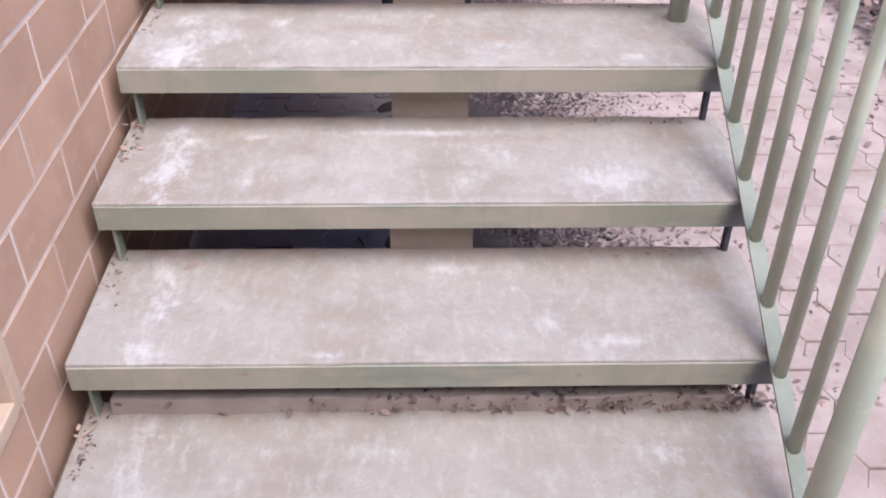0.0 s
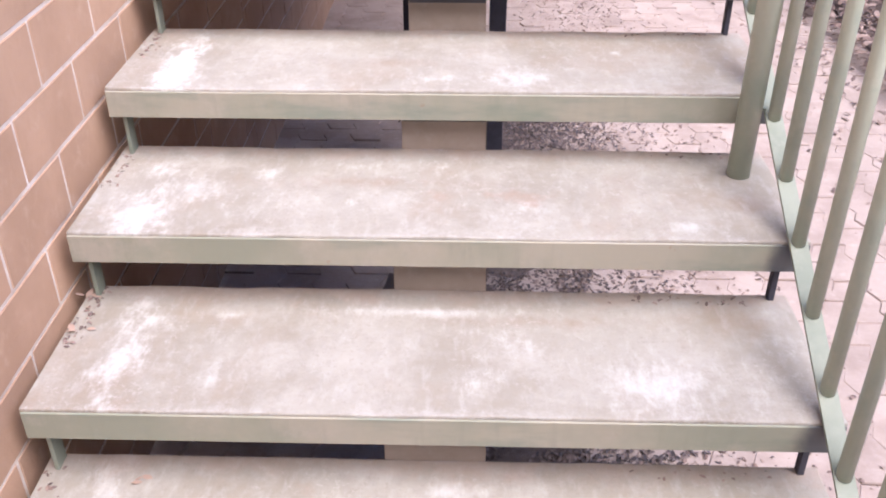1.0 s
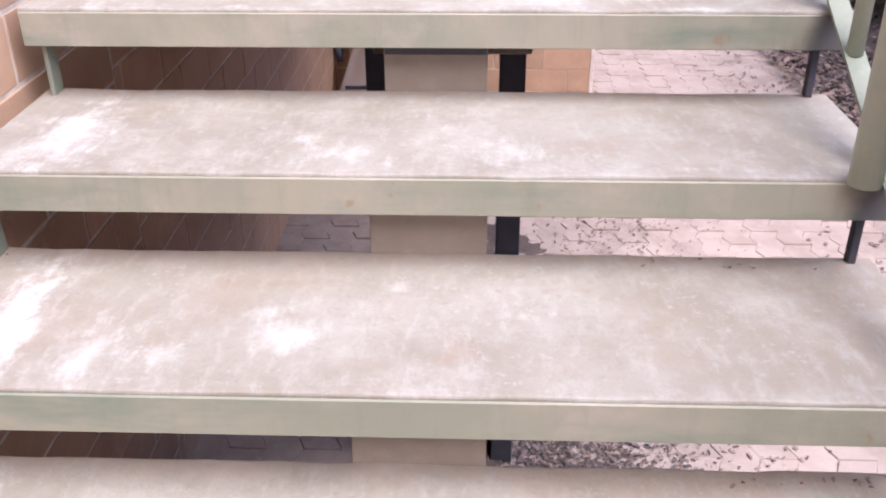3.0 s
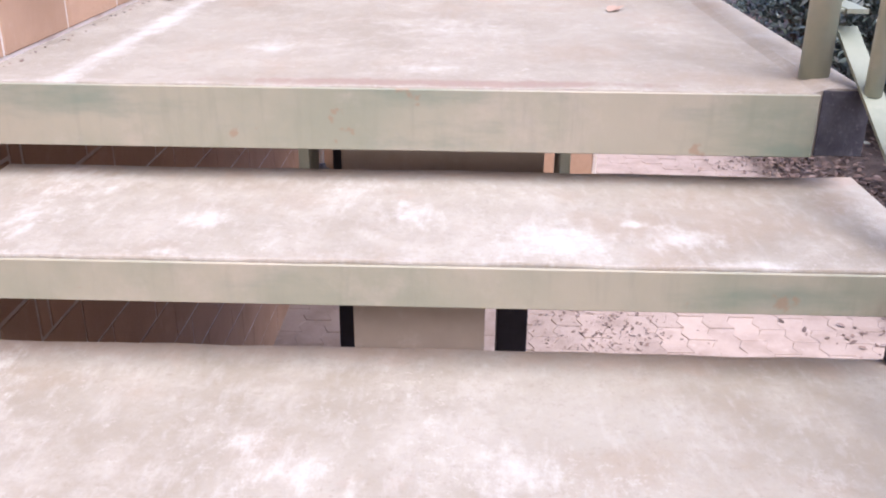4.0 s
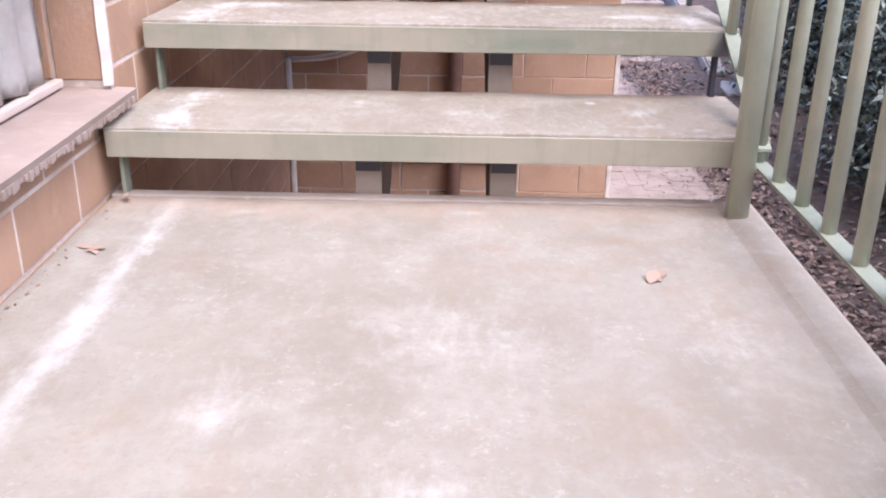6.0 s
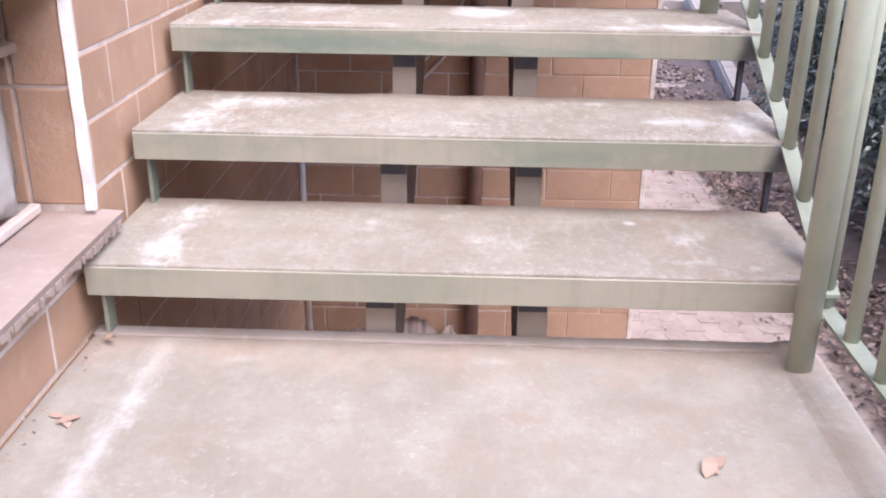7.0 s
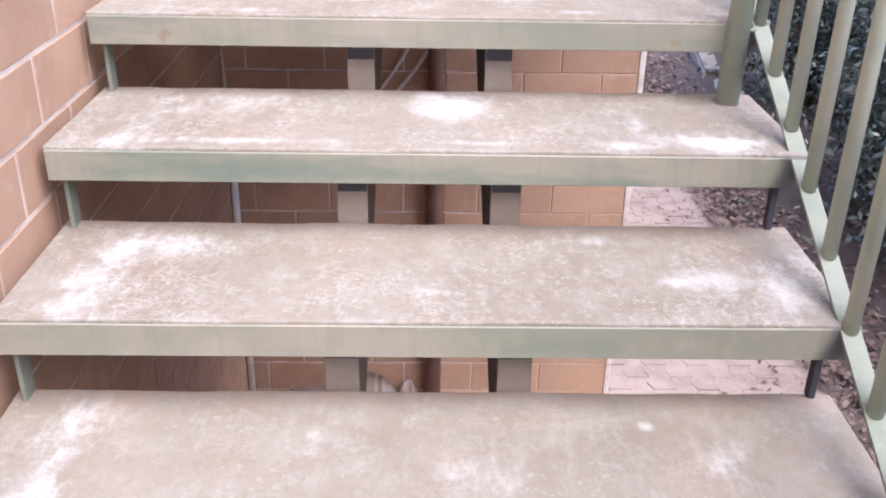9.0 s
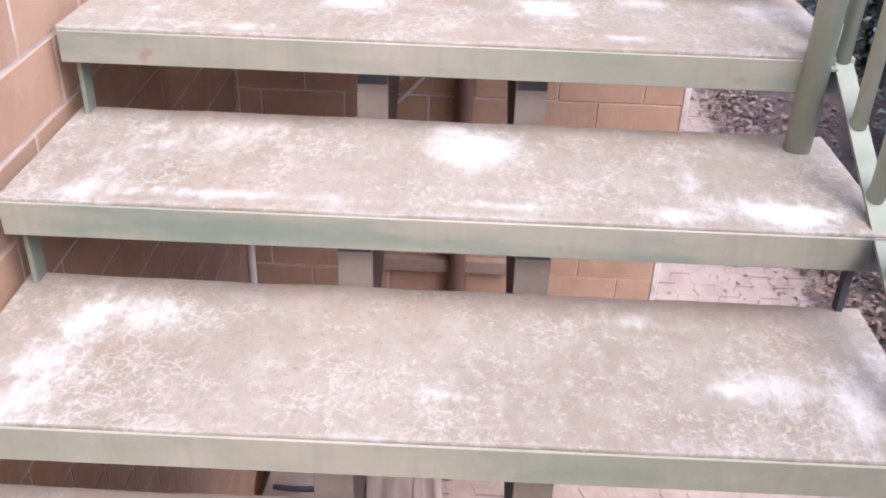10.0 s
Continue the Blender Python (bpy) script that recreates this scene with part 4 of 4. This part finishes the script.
# low platform across the far paving
tagged(mesh_object("platform", slab(2.6, 10.4, 18.2, 21.5, GROUND - 0.1, GROUND + 0.38, 83, 0.01, False), M_DUST), "low pale concrete platform at the end of the path", "platform", kind="structure")
litter("platform_leaves", scatter_leaves(900, 23, lambda r: (r.uniform(2.7, 8.0), 18.3 + 2.8 * r.random(), GROUND + 0.382), (0.02, 0.05)), M_LITTER,
       "dry leaves scattered on the platform")
for ya, yb, high, xb in ((12.7, 14.5, 0.10, 3.50), (14.502, 16.3, 0.20, 3.70), (16.302, 18.196, 0.29, 3.92)):
    step = tagged(mesh_object("garden_step", slab(1.9, xb, ya, yb, GROUND - 0.1, GROUND + high, 85 + ya, 0.01, False), M_DUST), "long low concrete step covered with dry leaves", "step", "garden steps")
    part("nosing", slab(1.9, xb, ya - 0.03, ya + 0.12, GROUND + high - 0.05, GROUND + high + 0.006, 35 + ya, 0.008, False), M_SILL, step, "pale worn edge of the step")
    litter("garden_step_leaves", scatter_leaves(1500, 60 + int(ya), lambda r: (r.uniform(1.95, xb - 0.05), ya + 0.2 + (yb - ya - 0.2) * r.random(), GROUND + high + 0.002), (0.02, 0.045)), M_LITTER, "brown dry leaves lying on a garden step")


def side_wall_run(w0, w1, lift, deep):
    """A low wall beside the garden steps, rising with them and drifting away from the house."""
    bm = bmesh.new()
    rings = []
    for i in range(25):
        t = i / 24
        x, y, z = 3.50 + 0.72 * t, 11.6 + 6.5 * t, GROUND + 0.17 + 0.34 * t + lift + 0.008 * noise.noise(Vector((t * 40, lift, 0)))
        low = GROUND - 0.05 if deep else z - 0.05
        rings.append([bm.verts.new(c) for c in ((x + w0, y, low), (x + w1, y, low), (x + w1, y, z), (x + w0, y, z))])
    for a, b in zip(rings, rings[1:]):
        for k in range(4):
            bm.faces.new((a[k], a[(k + 1) % 4], b[(k + 1) % 4], b[k]))
    bm.faces.new(rings[0][::-1])
    bm.faces.new(rings[-1])
    bmesh.ops.recalc_face_normals(bm, faces=bm.faces)
    return bm


side_wall = tagged(new("garden_wall"), "low brown garden wall with pale coping beside leafy steps", "wall")
part("wall_body", side_wall_run(0.0, 0.15, 0.0, True), M_SILL, side_wall)
part("coping", side_wall_run(0.02, 0.17, 0.035, False), M_DUST, side_wall, "pale stone coping")
tagged(mesh_object("stone", slab(3.5, 3.72, 10.85, 11.4, GROUND - 0.02, GROUND + 0.14, 77, 0.03, False), M_KERB), "rough pale stone lying on the leaves", "stone")

# small dry leaves on the stairs
for n, (x, y, z, s) in enumerate(((1.125, 3.0, LAND_Z, 0.032), (0.05, 3.08, LAND_Z, 0.022), (0.008, low_step(3)[0] + 0.34, low_step(3)[1], 0.016), (0.02, low_step(3)[0] + 0.22, low_step(3)[1], 0.017),
                                  (0.19, low_step(2)[0] + 0.31, low_step(2)[1], 0.013), (0.02, 3.35, LAND_Z + 0.01, 0.02), (0.01, low_step(1)[0] + 0.30, low_step(1)[1], 0.018))):
    me = scatter_leaves(3, 300 + n, lambda r: (x + r.gauss(0, 0.012), y + r.gauss(0, 0.012), z + 0.001), (s * 0.5, s))
    for v in me.vertices:
        v.co.z = z + 0.0015 + (v.co.z - z) * 0.4
    me.materials.append(M_DRYLEAF)
    tagged(new("dry_leaf", me), "curled orange dry leaf on the concrete", "leaf", "dry leaves on the stairs")

# ---------------------------------------------------------------- blocks and pavers
piece_meshes = {}


def piece(name, dims, mat, parent, at, turn=0.0, bev=0.003):
    """A block shared by all of its size; dims run from its corner."""
    key = (name, mat.name) + tuple(round(v, 3) for v in dims)
    if key not in piece_meshes:
        bm = box(0, dims[0], 0, dims[1], 0, dims[2], bev, 1)
        me = bpy.data.meshes.new(name)
        bm.to_mesh(me)
        bm.free()
        me.materials.append(mat)
        piece_meshes[key] = me
    ob = new(name, piece_meshes[key])
    ob.parent = parent
    ob.matrix_basis = pose(*at, 0, 0, turn)
    return ob


def spans(y0, y1, off, length):
    """Stretches between upright joints."""
    n = math.floor((y0 - off) / length)
    while off + n * length < y1:
        a, b = max(y0, off + n * length), min(y1, off + (n + 1) * length)
        if b - a > 0.03:
            yield a + J, b - J
        n += 1


def cut(a, b, z0, z1, hole):
    """What a hole leaves of a block, as one or two blocks beside, under or over it."""
    h0, h1, k0, k1 = hole
    if b <= h0 or a >= h1 or z1 <= k0 or z0 >= k1:
        return [(a, b, z0, z1)]
    out = []
    if a < h0 - 0.03:
        out.append((a, h0 - J, z0, z1))
    if b > h1 + 0.03:
        out.append((h1 + J, b, z0, z1))
    a, b = max(a, h0), min(b, h1)
    if b - a > 0.03:
        if z0 < k0 - 0.03:
            out.append((a, b, z0, k0 - J))
        if z1 > k1 + 0.03:
            out.append((a, b, k1 + J, z1))
    return out


rest = bmesh.new()
rnd = random.Random(9)
# below the landing, then above it: a bed joint, course height, block length, joints of even and odd courses, stretch
for bed, high, length, even, odd, ya, yb in ((0.183, 0.1335, 0.2915, 0.314, 0.166, -1.2, 2.35), (1.149, 0.134, 0.2815, 3.805, 3.665, 2.35, BACK_Y)):
    c = math.floor((-0.55 - bed) / high)
    while bed + c * high < 3.0:
        z0, z1 = bed + c * high + J, bed + (c + 1) * high - J
        for y0, y1 in spans(ya, yb, odd if c % 2 else even, length):
            for a, b, k0, k1 in (q for p in cut(y0, y1, z0, z1, (WIN[0], WIN[1] + 0.012, WIN[2] - 0.03, WIN[3])) for q in cut(*p, VENT)):
                out = 0.001 * rnd.random()
                low_line = SL * (a - 0.6)
                if low_line - 0.35 < k0 < low_line + 1.1 and -0.7 < a < 5.0:
                    piece("block", (0.02, b - a, k1 - k0), M_BLOCK, wall_left, (WALL_X - 0.0195 + out, a, k0))
                else:
                    add_box(rest, WALL_X - 0.0195, WALL_X + out, a, b, k0, k1)
        c += 1
tagged(part("blocks_far", rest, M_BLOCK, wall_left), kind="stuff")
for c in range(-4, 13):
    z0, z1 = 0.137 * c - 0.013 + 0.003, 0.137 * (c + 1) - 0.013 - 0.003
    for x0, x1 in spans(WALL_X, BACK_X - 0.013, 0.205 - (0.0 if c % 2 else 0.148), 0.28):
        tight = 0.0022 if x0 > 0.8 else 0.0
        piece("block", (x1 - x0 + 2 * tight, 0.02, z1 - z0 + 2 * tight), M_BLOCK, wall_back, (x0 - tight, BACK_Y - 0.001 * rnd.random(), z0 - tight))

# soffit blocks of the reveal beside the window
for x0, x1 in ((WALL_X - 0.29, WALL_X - 0.130), (WALL_X - 0.123, WALL_X - 0.016)):
    for z0, z1 in ((WIN[2] + 0.016, 1.622), (1.629, WIN[3] - 0.004)):
        piece("block", (x1 - x0, 0.012, z1 - z0), M_BLOCK, wall_left, (x0, WIN[1] - 0.004, z0))

# interlocking pavers: wavy-sided bricks
PL, PW = 0.225, 0.1125


def paver_outline():
    w, a = PW / 2 - 0.0012, 0.012
    top = [(-PL / 2 + 0.003, w - a), (-PL / 4, w + a), (0, w - a), (PL / 4, w + a), (PL / 2 - 0.003, w - a)]
    return [(x, y - PW) for x, y in top] + top[::-1]


bm = bmesh.new()
outline = paver_outline()
lowv = [bm.verts.new((x, y, -0.03)) for x, y in outline]
midv = [bm.verts.new((x, y, -0.003)) for x, y in outline]
topv = [bm.verts.new((x * 0.985, y * 0.965, 0.0)) for x, y in outline]
n = len(outline)
for ra, rb in ((lowv, midv), (midv, topv)):
    for i in range(n):
        bm.faces.new((ra[i], ra[(i + 1) % n], rb[(i + 1) % n], rb[i]))
bm.faces.new(topv)
bmesh.ops.recalc_face_normals(bm, faces=bm.faces)
paver_mesh = bpy.data.meshes.new("paver")
bm.to_mesh(paver_mesh)
bm.free()
paver_mesh.materials.append(M_PAVER)
pv = [v.co.copy() for v in paver_mesh.vertices]
pf = [tuple(f.vertices) for f in paver_mesh.polygons]
pavement = tagged(new("pavement"), "rose-grey interlocking paving beside and under the stairs", "paving", kind="structure")
verts, faces = [], []
rnd = random.Random(21)
count = 0
for i in range(-2, 26):
    for j in range(-16, 176):
        x = i * PW
        y = j * PL + (PL / 2 if i % 2 else 0)
        if x > bed_x + 0.1 and y < 9.0 or y > 18.2 and x > 2.6:
            continue
        if x < BACK_X and y > BACK_Y:
            continue
        z = GROUND + 0.003 * rnd.uniform(-1, 1) + 0.006 * noise.noise(Vector((x * 1.3, y * 1.3, 0)))
        m = pose(x, y, z, rnd.uniform(-0.8, 0.8), rnd.uniform(-0.8, 0.8), 90)
        if 0.9 < x < 2.6 and 0.6 < y < 4.6 and count < 300:
            ob = new("paver", paver_mesh)
            ob.parent = pavement
            ob.matrix_basis = m
            count += 1
        else:
            k = len(verts)
            verts += [m @ v for v in pv]
            faces += [tuple(k + q for q in f) for f in pf]
me = bpy.data.meshes.new("pavers_far")
me.from_pydata(verts, [], faces)
me.materials.append(M_PAVER)
far = new("pavers_far", me)
far.parent = pavement
tagged(far, kind="stuff")
